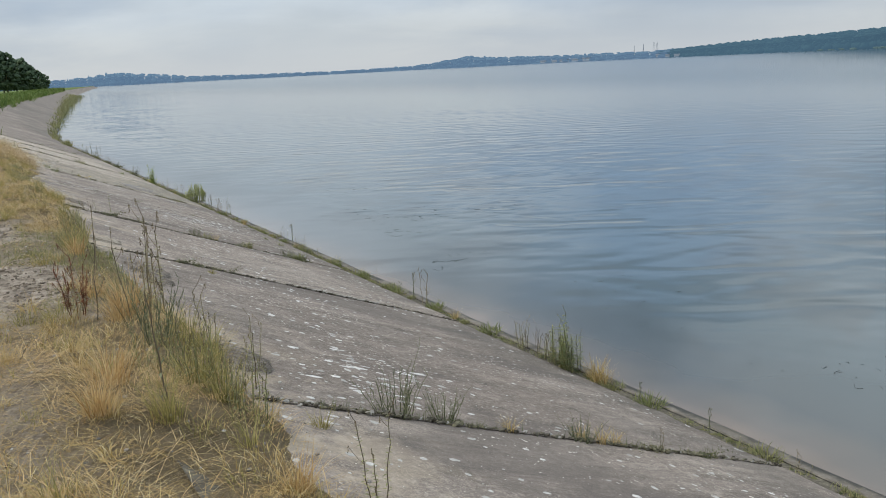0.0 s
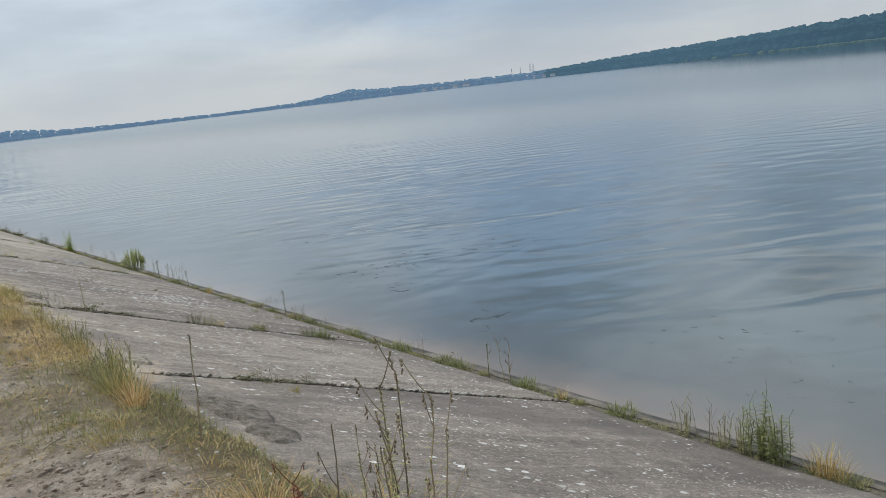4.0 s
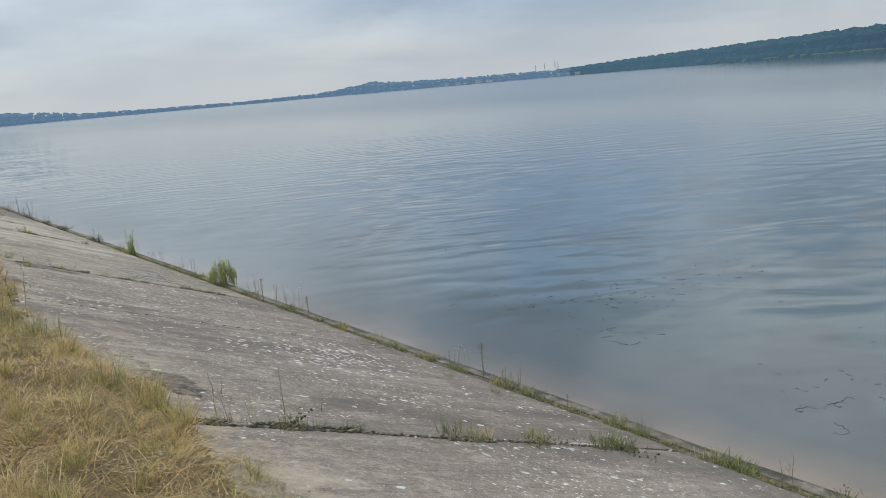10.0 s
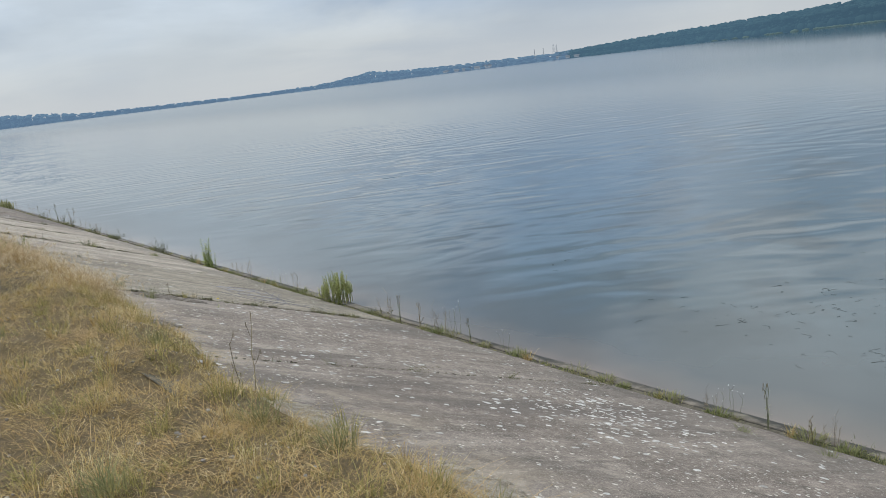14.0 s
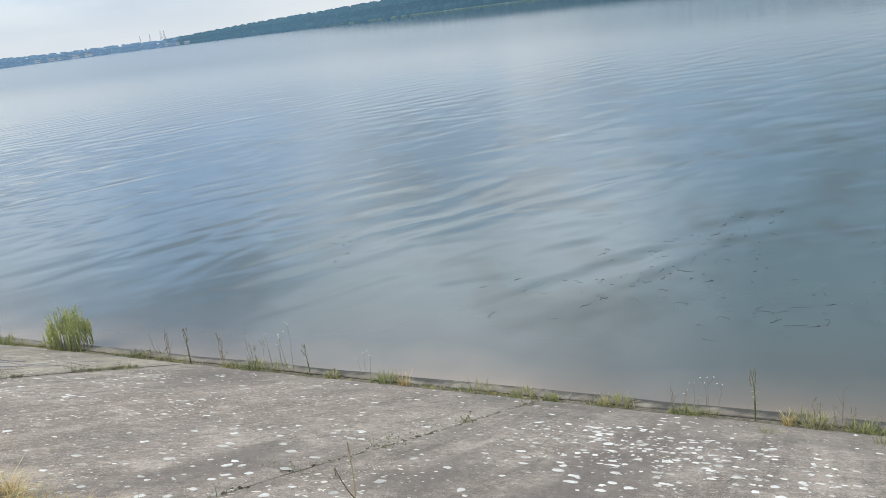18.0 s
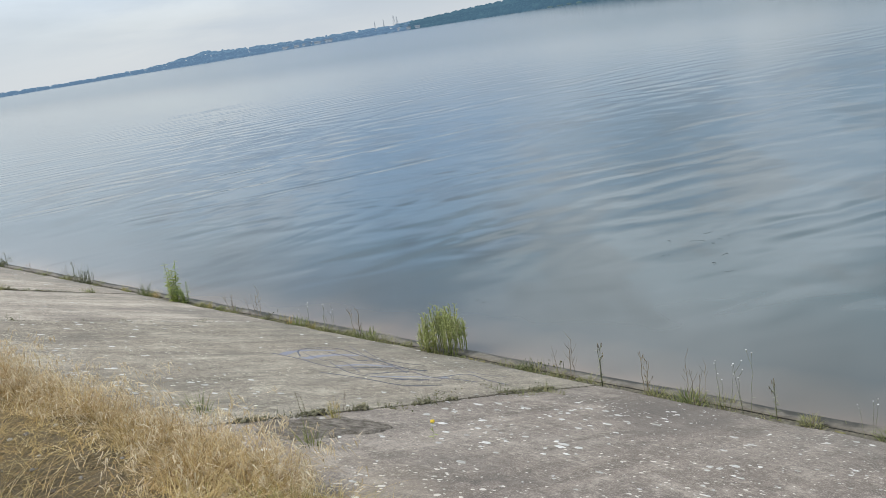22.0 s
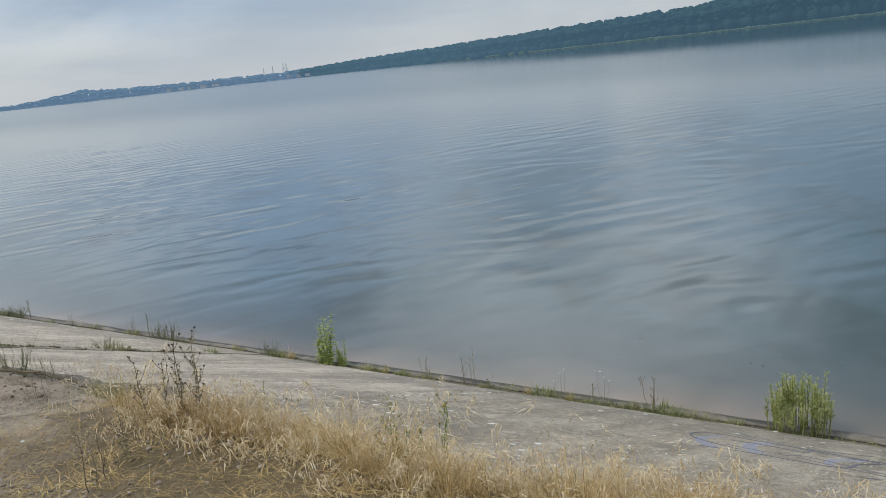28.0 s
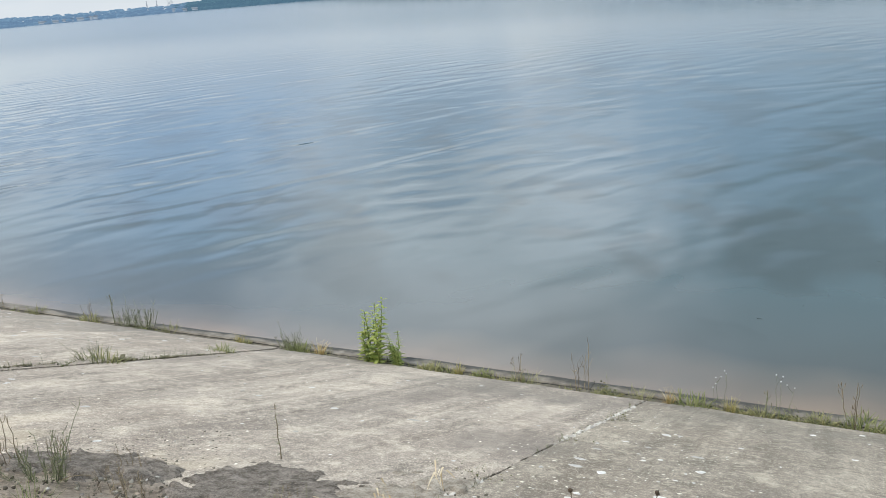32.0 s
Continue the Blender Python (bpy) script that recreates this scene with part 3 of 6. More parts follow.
M_STONE = plant_material("pebble", [(0.0, (0.16, 0.14, 0.12)), (0.6, (0.33, 0.30, 0.26)), (1.0, (0.55, 0.53, 0.48))], 0.85, 0.0)
M_LICHEN = plant_material("pale_lichen", [(0.0, (0.36, 0.345, 0.31)), (0.4, (0.52, 0.50, 0.46)), (1.0, (0.70, 0.685, 0.64))], 0.95, 0.0, 0.1)
M_PAINT = plant_material("faded_blue_paint", [(0.0, (0.09, 0.09, 0.112)), (1.0, (0.15, 0.15, 0.175))], 0.7, 0.0)
M_WASH = plant_material("blue_wash", [(0.0, (0.215, 0.215, 0.25)), (1.0, (0.255, 0.255, 0.29))], 0.85, 0.0)
M_TREE = plant_material("broadleaf_crown", [(0.0, (0.05, 0.08, 0.045)), (0.6, (0.075, 0.115, 0.06)), (1.0, (0.12, 0.16, 0.08))], 0.8, 0.1)
M_HEDGE = plant_material("verge_green", [(0.0, (0.08, 0.13, 0.03)), (0.6, (0.14, 0.20, 0.045)), (1.0, (0.23, 0.26, 0.08))], 0.8, 0.2)
# haze over the far shore is emission in these materials, houses and masts too
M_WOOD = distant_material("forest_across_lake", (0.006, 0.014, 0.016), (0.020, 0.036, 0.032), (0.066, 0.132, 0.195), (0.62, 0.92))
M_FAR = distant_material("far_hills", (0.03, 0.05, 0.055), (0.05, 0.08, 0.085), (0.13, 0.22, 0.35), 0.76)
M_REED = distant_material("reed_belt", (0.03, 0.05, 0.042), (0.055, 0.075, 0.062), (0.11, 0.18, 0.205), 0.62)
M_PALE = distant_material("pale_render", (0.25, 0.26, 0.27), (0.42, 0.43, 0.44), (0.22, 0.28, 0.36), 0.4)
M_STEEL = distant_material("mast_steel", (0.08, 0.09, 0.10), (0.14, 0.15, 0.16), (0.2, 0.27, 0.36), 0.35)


# ---------------------------------------------------------------- helpers
rng = np.random.default_rng(7)
SLOPE, TOE = 0.401, 0.10


def slab_z(u):
    return TOE - SLOPE * u


def shore_x(y):
    """The shoreline: straight at first, then bending out towards the far headland."""
    return float(np.interp(y, [-400, 54, 62, 86, 162, 321, 673, 900], [0, 0, 0.6, 3.4, 13.0, 34.5, 89, 130]))


def edge_u(y):
    """Where the turf ends on the slabs."""
    return float(np.interp(y, [-40, 2.5, 3.4, 4.3, 7.1, 8.2, 10, 11.3, 12.5, 13.5, 14.5, 15.7, 16.4, 17.5, 18.3, 19.3, 19.9, 20.6, 22.3, 24.5, 25.2, 25.7, 29, 40, 60, 700],
                           [-4.2, -4.2, -4.12, -4.05, -4.08, -4.2, -4.2, -4.12, -3.92, -4.1, -4.2, -4.2, -3.98, -3.98, -3.92, -3.8, -3.75, -3.85, -3.95, -3.95, -3.72, -3.85, -3.95, -3.95, -4.1, -4.1]))


def smooth(a, b, v):
    k = min(1.0, max(0.0, (v - a) / (b - a)))
    return k * k * (3 - 2 * k)


def ground_z(u, y):
    """Height of the turf and the track, u metres from the shoreline (negative inland)."""
    ragged = 0.16 * noise.noise(Vector((0.3, y * 1.7, 5.0))) + 0.07 * noise.noise(Vector((9.3, y * 6.0, 2.0)))
    d = max(edge_u(y) + ragged, -4.2) - u
    base = slab_z(max(u, -4.32))
    if d < 0:
        return base - 0.10 * smooth(0, 0.12, -d) - 0.004
    lumps = 0.04 * noise.noise(Vector((u * 1.6, y * 1.6, 0))) + 0.024 * noise.noise(Vector((u * 5, y * 5, 3))) + 0.008 * noise.noise(Vector((u * 13, y * 13, 8)))
    return base + 0.012 + 0.09 * smooth(0.0, 0.7, d) * (1 - smooth(1.2, 2.4, d) * 0.4) + lumps * smooth(0, 0.4, d)


def mesh_of(name, verts, faces, mat_, smooth_shade=False):
    me = bpy.data.meshes.new(name)
    me.from_pydata([tuple(map(float, v)) for v in verts] if not isinstance(verts, np.ndarray) else verts.tolist(), [], faces if not isinstance(faces, np.ndarray) else faces.tolist())
    me.materials.append(mat_)
    if smooth_shade:
        me.polygons.foreach_set("use_smooth", [True] * len(me.polygons))
    me.update()
    return me


def part(name, mesh, parent, label=""):
    ob = new(name, mesh)
    ob.parent = parent
    return tagged(ob, label) if label else ob


def tube(path, r0, r1, sides=5):
    """A tapering stem along a path: vertices and faces."""
    p = np.array(path, float)
    verts, faces = [], []
    for i, c in enumerate(p):
        d = p[min(i + 1, len(p) - 1)] - p[max(i - 1, 0)]
        d /= np.linalg.norm(d) + 1e-9
        a = np.cross(d, (0.31, 0.95, 0.05))
        a /= np.linalg.norm(a) + 1e-9
        b = np.cross(d, a)
        r = r0 + (r1 - r0) * i / (len(p) - 1)
        for k in range(sides):
            w = 2 * math.pi * k / sides
            verts.append(c + r * (a * math.cos(w) + b * math.sin(w)))
        if i:
            o = (i - 1) * sides
            faces += [(o + k, o + (k + 1) % sides, o + sides + (k + 1) % sides, o + sides + k) for k in range(sides)]
    faces.append(tuple(range(len(verts) - sides, len(verts))))
    return verts, faces


def join(pieces):
    verts, faces = [], []
    for v, f in pieces:
        o = len(verts)
        verts += list(v)
        faces += [tuple(k + o for k in q) for q in f]
    return verts, faces


def bend(base, tip, sag=0.0, n=5, wobble=0.0):
    """A curved path from base to tip; sag pushes the middle up or down."""
    b, t = np.array(base, float), np.array(tip, float)
    out = []
    for i in range(n + 1):
        k = i / n
        p = b + (t - b) * k
        p[2] += sag * math.sin(math.pi * k)
        if 0 < i < n and wobble:
            p += rng.normal(0, wobble, 3)
        out.append(p)
    return out


def leaf_shape(length, width, fold=0.25, droop=0.25, side=0.0, fine=False):
    """A pointed leaf along +y, folded on its midrib and drooping towards the tip."""
    rows = ((0.0, 0.04), (0.05, 0.32), (0.14, 0.66), (0.27, 0.90), (0.42, 1.0), (0.58, 0.96), (0.73, 0.77), (0.86, 0.46), (0.94, 0.22), (1.0, 0.02)) if fine else ((0.0, 0.06), (0.12, 0.45), (0.32, 0.95), (0.55, 0.92), (0.78, 0.52), (1.0, 0.02))
    verts, faces = [], []
    for i, (k, w) in enumerate(rows):
        y, z = k * length, -droop * length * k * k
        hw = w * width / 2
        x0 = side * length * k * k
        verts += [(x0 - hw, y, z + fold * hw), (x0, y, z), (x0 + hw, y, z + fold * hw)]
        if i:
            o = 3 * (i - 1)
            faces += [(o, o + 1, o + 4, o + 3), (o + 1, o + 2, o + 5, o + 4)]
    return verts, faces


def placed(shape, m):
    v, f = shape
    return [tuple(m @ Vector(p)) for p in v], f


def toward(origin, direction, roll=0.0, scale=1.0):
    """A matrix that brings +y onto a direction, with +z as far up as it can be."""
    y = Vector(direction).normalized()
    x = y.cross(Vector((0, 0, 1)))
    x = x.normalized() if x.length > 1e-4 else Vector((1, 0, 0))
    z = x.cross(y)
    m = Matrix((x, y, z)).transposed().to_4x4()
    return Matrix.Translation(Vector(origin)) @ m @ Matrix.Rotation(roll, 4, "Y") @ Matrix.Scale(scale, 4)


def blades(roots, height, lean, heading, width, curl=0.6, seg=3):
    """Ribbons of grass, all at once: vertices and faces as arrays."""
    n = len(roots)
    roots, height, lean, heading = np.asarray(roots, float), np.asarray(height, float), np.asarray(lean, float), np.asarray(heading, float)
    dirs = np.stack([np.cos(heading), np.sin(heading), np.zeros(n)], 1)
    side = np.stack([-np.sin(heading), np.cos(heading), np.zeros(n)], 1)
    turn = rng.uniform(-0.9, 0.9, n)
    side = side * np.cos(turn)[:, None] + dirs * np.sin(turn)[:, None]
    pos, ang = roots.copy(), lean.copy()
    cols = []
    for i in range(seg + 1):
        w = width * (1 - 0.85 * i / seg)
        w = w[:, None] if isinstance(w, np.ndarray) else w
        cols += [pos - side * w / 2, pos + side * w / 2]
        step = (height / seg)[:, None]
        pos = pos + step * (dirs * np.sin(ang)[:, None] + np.array([0, 0, 1.0]) * np.cos(ang)[:, None])
        ang = np.minimum(ang + curl / seg * rng.uniform(0.4, 1.6, n), 2.6)
    verts = np.stack(cols, 1).reshape(-1, 3)
    k = 2 * (seg + 1)
    quad = np.array([[2 * i, 2 * i + 1, 2 * i + 3, 2 * i + 2] for i in range(seg)])
    faces = (np.arange(n)[:, None, None] * k + quad[None]).reshape(-1, 4)
    return verts, faces, pos


def thing(name, at, label, category, group=""):
    ob = new(name)
    ob.matrix_basis = Matrix.Translation(at)
    return tagged(ob, label, category, group)


# ---------------------------------------------------------------- ground
us = [-2.9 - 0.085 * i for i in range(52)] + [-7.4 - 0.25 * i for i in range(8)] + [-9.6, -11, -13, -16, -20, -26, -35, -50, -80, -130, -220, -400, -800, -1500]
ys = [-900, -500, -250, -120, -60, -30, -16, -10, -6, -4, -3, -2, -1] + [0.12 * i for i in range(280)] + [34 + 0.5 * i for i in range(24)] + [46, 48, 50, 52, 54, 57, 60, 64, 70, 78, 90, 105, 125, 150, 180, 220, 260, 321, 400, 500, 673, 800]
gv = [(shore_x(y) + u, y, ground_z(u, y)) for y in ys for u in us]
nu = len(us)
gf = [(j * nu + i, (j + 1) * nu + i, (j + 1) * nu + i + 1, j * nu + i + 1) for j in range(len(ys) - 1) for i in range(nu - 1)]
tagged(new("ground", mesh_of("ground", gv, gf, M_SOIL, True)), "sandy soil and trodden turf above the concrete bank", "ground", kind="structure")

# ---------------------------------------------------------------- water
W = 4200.0
tagged(new("water", mesh_of("water", [(-60, -W, 0), (W, -W, 0), (W, W, 0), (-60, W, 0)], [(0, 1, 2, 3)], M_WATER)), "grey-blue lake water with low ripples and silty shallows", "lake", kind="structure")
tagged(new("lake_bed", mesh_of("lake_bed", [(-60, -W, -1.6), (W, -W, -1.6), (W, W, -1.6), (-60, W, -1.6)], [(0, 1, 2, 3)], M_JOINT)), "dark silt of the lake bed", "lake bed", kind="structure")

# ---------------------------------------------------------------- embankment
bank = tagged(new("embankment"), "sloping bank of large grey concrete slabs with overgrown joints", "embankment", kind="structure")
joints = [-20.4, -16.3, -12.3, -8.3, -4.3, -0.3, 3.75, 8.52, 11.95, 16.2, 20.05, 24.55, 28.0, 32.1, 36.1, 40.2, 44.2, 48.3, 52.3, 56.4]
while joints[-1] < 120:
    joints.append(joints[-1] + 4.05)


# how far each slab lies under the ideal slope: settled a little more towards the start of the walk
SETTLED = {3.75: 0.024, 8.52: 0.017, 11.95: 0.008, 16.2: 0.008, 20.05: 0.002, 24.55: 0.002, 28.0: -0.006}


def settled(y):
    """The settlement of the slab that lies at y."""
    start = max(j for j in joints if j <= max(y, joints[0]))
    return SETTLED.get(start, 0.028 if start < 3.7 else -0.006)


def slab_top(u, y):
    """The surface of the slabs, with its slight waves."""
    return slab_z(u) - settled(y) + 0.006 * noise.noise(Vector((u * 1.1, y * 1.1, 1)))


def slab_mesh(y0, y1, drop, fine):
    """One slab with worn, slightly wavy edges."""
    nx, ny = (64, 28) if fine else (5, 3)
    u0, u1 = -4.29, 0.0
    verts, faces = [], []
    gap = 0.006
    for j in range(ny + 1):
        for i in range(nx + 1):
            a, b = i / nx, j / ny
            u = u0 + (u1 - u0) * a
            y = y0 + gap + (y1 - y0 - 2 * gap) * b
            e = min(a * 4.4, (1 - a) * 4.4, b * 4.0, (1 - b) * 4.0)
            z = slab_z(u) - drop
            if fine:
                edge_k = 1 - smooth(0.0, 0.10, e)
                z += 0.006 * noise.noise(Vector((u * 1.1, y * 1.1, 1))) - edge_k * 0.009
                if j in (0, ny):
                    y += (0.014 * noise.noise(Vector((u * 3.1, y0, 7))) + 0.010 * noise.noise(Vector((u * 9, y0, 4))) + 0.012 * noise.noise(Vector((u * 23, y0, 14)))) * (1 if j == 0 else -1)
                    y += 0.035 * noise.noise(Vector((u * 0.5, y0 if j == 0 else y1, 11)))
                if i == nx:
                    u += 0.03 * noise.noise(Vector((y * 2.3, 0, 2)))
            verts.append((shore_x(y) + u, y, z))
    n1 = nx + 1
    for j in range(ny):
        for i in range(nx):
            faces.append((j * n1 + i, j * n1 + i + 1, (j + 1) * n1 + i + 1, (j + 1) * n1 + i))
    rim = [i for i in range(n1)] + [j * n1 + nx for j in range(1, ny + 1)] + [ny * n1 + i for i in range(nx - 1, -1, -1)] + [j * n1 for j in range(ny - 1, 0, -1)]
    o = len(verts)
    verts += [(verts[k][0], verts[k][1], verts[k][2] - 0.16) for k in rim]
    m = len(rim)
    faces += [(rim[k], o + k, o + (k + 1) % m, rim[(k + 1) % m]) for k in range(m)]
    return mesh_of("concrete_slab", verts, faces, M_MID_SLAB if 20 < y0 < 24 else M_PALE_SLAB if 24 < y0 < 33 else M_CONCRETE, False)


for i in range(len(joints) - 1):
    part("concrete_slab", slab_mesh(joints[i], joints[i + 1], settled(joints[i]), -1 < joints[i + 1] and joints[i] < 45), bank)
# soil in the joints, and the bed under the slabs
jv, jf = [], []
for u, dz in ((-4.6, -0.044), (-0.02, -0.044), (0.14, -0.05)):
    for y in [-21 + 1.5 * k for k in range(96)]:
        jv.append((shore_x(y) + u, y, (slab_z(min(u, 0)) + dz)))
for a in range(2):
    jf += [(a * 96 + k, (a + 1) * 96 + k, (a + 1) * 96 + k + 1, a * 96 + k + 1) for k in range(95)]
part("joint_soil", mesh_of("joint_soil", jv, jf, M_JOINT), bank, "dark soil and moss in the joints")
# the rest of the bank, far along the shore
fv, ff = [], []
far_y = [joints[-1], 135, 162, 190, 230, 270, 321, 400, 500, 600, 673, 800]
for y in far_y:
    fv += [(shore_x(y) - 4.4, y, slab_z(-4.4) - 0.02), (shore_x(y), y, slab_z(0) - 0.02), (shore_x(y) + 0.3, y, -0.1)]
ff = [q for k in range(len(far_y) - 1) for q in ((3 * k, 3 * k + 1, 3 * k + 4, 3 * k + 3), (3 * k + 1, 3 * k + 2, 3 * k + 5, 3 * k + 4))]
part("far_slabs", mesh_of("far_slabs", fv, ff, M_CONCRETE), bank)


def kerb_mesh(y0, y1):
    prof = ((0.105, -0.25), (0.105, 0.060), (0.12, 0.070), (0.24, 0.056), (0.272, 0.034), (0.290, -0.02), (0.30, -0.25))
    n, verts, faces = 8, [], []
    for j in range(n + 1):
        y = y0 + 0.002 + (y1 - y0 - 0.004) * j / n
        for u, z in prof:
            verts.append((shore_x(y) + u + 0.012 * noise.noise(Vector((u * 3, y * 2.5, 0))), y, z + 0.012 * noise.noise(Vector((u * 5, y * 3.5, 8)))))
    k = len(prof)
    for j in range(n):
        faces += [(j * k + i, j * k + i + 1, (j + 1) * k + i + 1, (j + 1) * k + i) for i in range(k - 1)]
    faces += [tuple(range(k)), tuple(range(n * k + k - 1, n * k - 1, -1))]
    return mesh_of("kerb_beam", verts, faces, M_KERB)


for y in [-20 + 3.0 * k for k in range(30)]:
    part("kerb_beam", kerb_mesh(y, y + 3.0), bank)


# ---------------------------------------------------------------- lichen on the slabs
def lichen_crusts():
    """Low round crusts with ragged rims, single or run together, thick in some colonies and thin elsewhere."""
    r = np.random.default_rng(23)
    # centre, spread along and across the slope, number
    colonies = [(-3.3, 4.55, 0.35, 0.45, 90), (-2.8, 4.8, 0.3, 0.25, 50), (-3.75, 3.4, 0.3, 0.35, 34), (-1.5, 9.2, 0.5, 0.5, 26), (-2.5, 8.9, 0.5, 0.5, 60), (-1.7, 14.6, 0.5, 0.5, 120), (-1.45, 15.5, 0.35, 0.35, 60),
                (-2.2, 14.5, 0.4, 0.5, 70), (-2.1, 15.1, 0.4, 0.3, 50), (-2.9, 16.9, 0.7, 0.6, 70), (-2.1, 17.9, 0.6, 0.6, 70), (-3.5, 16.6, 0.25, 0.5, 50), (-1.6, 19.4, 0.45, 0.3, 60), (-2.7, 19.3, 0.35, 0.3, 26),
                (-0.4, 10.7, 0.25, 0.4, 28), (-2.3, 10.9, 0.7, 0.5, 44), (-3.1, 21.2, 0.35, 0.4, 26), (-2.7, 24.2, 0.25, 0.15, 12), (-2.05, 25.5, 0.15, 0.12, 8), (-1.9, 23.9, 0.4, 0.3, 14), (-2.4, 6.6, 0.7, 0.8, 40), (-1.2, 12.9, 0.6, 0.5, 40)]
    spots_ = []
    # broad pads in crowded patches
    for cu, cy, su, sy, n in ((-3.5, 22.0, 0.2, 0.6, 26), (-3.3, 20.9, 0.35, 0.4, 26), (-2.9, 22.6, 0.4, 0.5, 16), (-1.55, 14.75, 0.28, 0.3, 55), (-1.15, 15.15, 0.22, 0.25, 40), (-2.0, 11.74, 0.14, 0.05, 9), (-1.35, 11.78, 0.12, 0.05, 8)):
        for _ in range(n):
            spots_.append((r.normal(cu, su), r.normal(cy, sy), 0.010 + 0.018 * r.random()))
    for cu, cy, su, sy, n in colonies:
        for _ in range(n):
            spots_.append((r.normal(cu, su), r.normal(cy, sy), 0.005 + 0.027 * r.random() ** 2.4))
    while len(spots_) < 4300:
        u, y = -4.15 + 4.1 * r.random(), 40 * r.random()
        crowd = noise.noise(Vector((u * 0.8, y * 0.8, 31))) + 0.6 * noise.noise(Vector((u * 2.4, y * 2.4, 37)))
        if crowd < r.uniform(-0.55, 1.0) + (0.42 if 20.05 < y < 28 else 0.0):
            continue
        spots_.append((u, y, 0.004 + 0.024 * r.random() ** 3.2))
    verts, faces = [], []
    for u, y, size in spots_:
        if not -4.2 < u < -0.06 or u < edge_u(y) - 0.1 or min(abs(j - y) for j in joints) < size + 0.03:
            continue
        n = 9
        turn, long = r.uniform(0, 6.3), r.uniform(0.75, 1.3)
        if 4.0 < y < 5.4 and u < -2.3 and r.random() < 0.4:
            size, long = size * 1.5, r.uniform(1.3, 1.9)
        rim = [size * r.uniform(0.72, 1.22) for _ in range(n)]
        o = len(verts)
        for share, up in ((1.0, -0.0012), (0.86, 0.0020)):
            for k in range(n):
                w = turn + 2 * math.pi * k / n
                pu, py = u + share * rim[k] * math.cos(w) * long, y + share * rim[k] * math.sin(w) / long
                verts.append((pu, py, slab_top(pu, py) + up))
        faces += [(o + k, o + (k + 1) % n, o + n + (k + 1) % n, o + n + k) for k in range(n)]
        faces.append(tuple(range(o + n, o + 2 * n)))
    return mesh_of("lichen", verts, faces, M_LICHEN)


tagged(part("lichen", lichen_crusts(), bank, "pale round crusts of lichen on the concrete"), kind="stuff")

# ---------------------------------------------------------------- painted lines on a slab
def stroke_mesh(points, width, mat_=None, high=0.0035):
    pts = [np.array(p) for p in points]
    fine_pts = []
    for a in range(len(pts) - 1):
        p0, p1, p2, p3 = pts[max(a - 1, 0)], pts[a], pts[a + 1], pts[min(a + 2, len(pts) - 1)]
        for k in range(7):
            s = k / 7
            fine_pts.append(0.5 * (2 * p1 + (p2 - p0) * s + (2 * p0 - 5 * p1 + 4 * p2 - p3) * s * s + (3 * p1 - p0 - 3 * p2 + p3) * s ** 3))
    fine_pts.append(pts[-1])
    verts, faces = [], []
    for i, p in enumerate(fine_pts):
        d = fine_pts[min(i + 1, len(fine_pts) - 1)] - fine_pts[max(i - 1, 0)]
        d = d / (np.linalg.norm(d) + 1e-9)
        s = np.array((-d[1], d[0])) * width / 2 * rng.uniform(0.7, 1.2)
        for q, up in ((p - s, -0.001), (p - s * 0.7, high), (p + s * 0.7, high), (p + s, -0.001)):
            verts.append((q[0], q[1], slab_top(q[0], q[1]) - 0.001 + up))
        if i:
            o = 4 * (i - 1)
            faces += [(o + k, o + k + 1, o + k + 5, o + k + 4) for k in range(3)]
    return mesh_of("painted_line", verts, faces, mat_ or M_PAINT)


fine_strokes = [[(-0.62, 22.49), (-0.92, 21.93), (-1.14, 21.46), (-1.08, 21.11)],
    [(-1.53, 21.64), (-1.73, 21.15), (-1.64, 20.88), (-1.43, 20.66)],
    [(-0.67, 22.22), (-0.95, 21.64), (-0.81, 21.27)],
    [(-1.62, 20.78), (-1.28, 20.63)],
    [(-0.67, 20.92), (-0.66, 20.68), (-0.54, 20.59)],
    [(-1.4, 22.17), (-1.52, 21.73), (-1.41, 21.6), (-1.63, 21.15)]]
strokes = [[(-1.7, 22.19), (-1.67, 21.89), (-1.69, 21.39), (-1.33, 21.3), (-1.0, 21.05)],
    [(-1.58, 21.96), (-1.34, 22.31), (-1.07, 22.42), (-0.88, 22.31), (-0.96, 21.97), (-1.1, 21.2), (-1.03, 21.03)],
    [(-1.95, 21.23), (-1.86, 21.04), (-1.8, 20.82), (-1.73, 20.56), (-1.44, 20.46)],
    [(-1.67, 21.04), (-1.21, 21.05), (-1.22, 20.76), (-0.81, 20.79), (-0.87, 20.51), (-0.88, 20.3)],
    [(-1.63, 20.86), (-1.41, 20.72), (-1.14, 20.66), (-1.04, 20.47)],
    [(-1.15, 22.14), (-1.15, 21.89), (-1.22, 21.64), (-1.02, 21.6), (-1.27, 21.0)]]
washes = [([(-1.66, 22.1), (-1.45, 22.25), (-1.2, 22.3), (-1.0, 22.22)], 0.10), ([(-1.62, 21.85), (-1.4, 21.95), (-1.15, 21.98), (-1.0, 21.9)], 0.12), ([(-1.6, 21.45), (-1.35, 21.45), (-1.15, 21.3)], 0.09), ([(-1.7, 20.95), (-1.4, 20.85), (-1.1, 20.72)], 0.06)]
graffiti = tagged(new("graffiti"), "faded blue sprayed line drawing on a concrete slab", "graffiti")
for s in strokes:
    part("painted_line", stroke_mesh(s, 0.019), graffiti)
for s in fine_strokes:
    part("painted_line", stroke_mesh(s, 0.012, M_PAINT, 0.0028), graffiti)
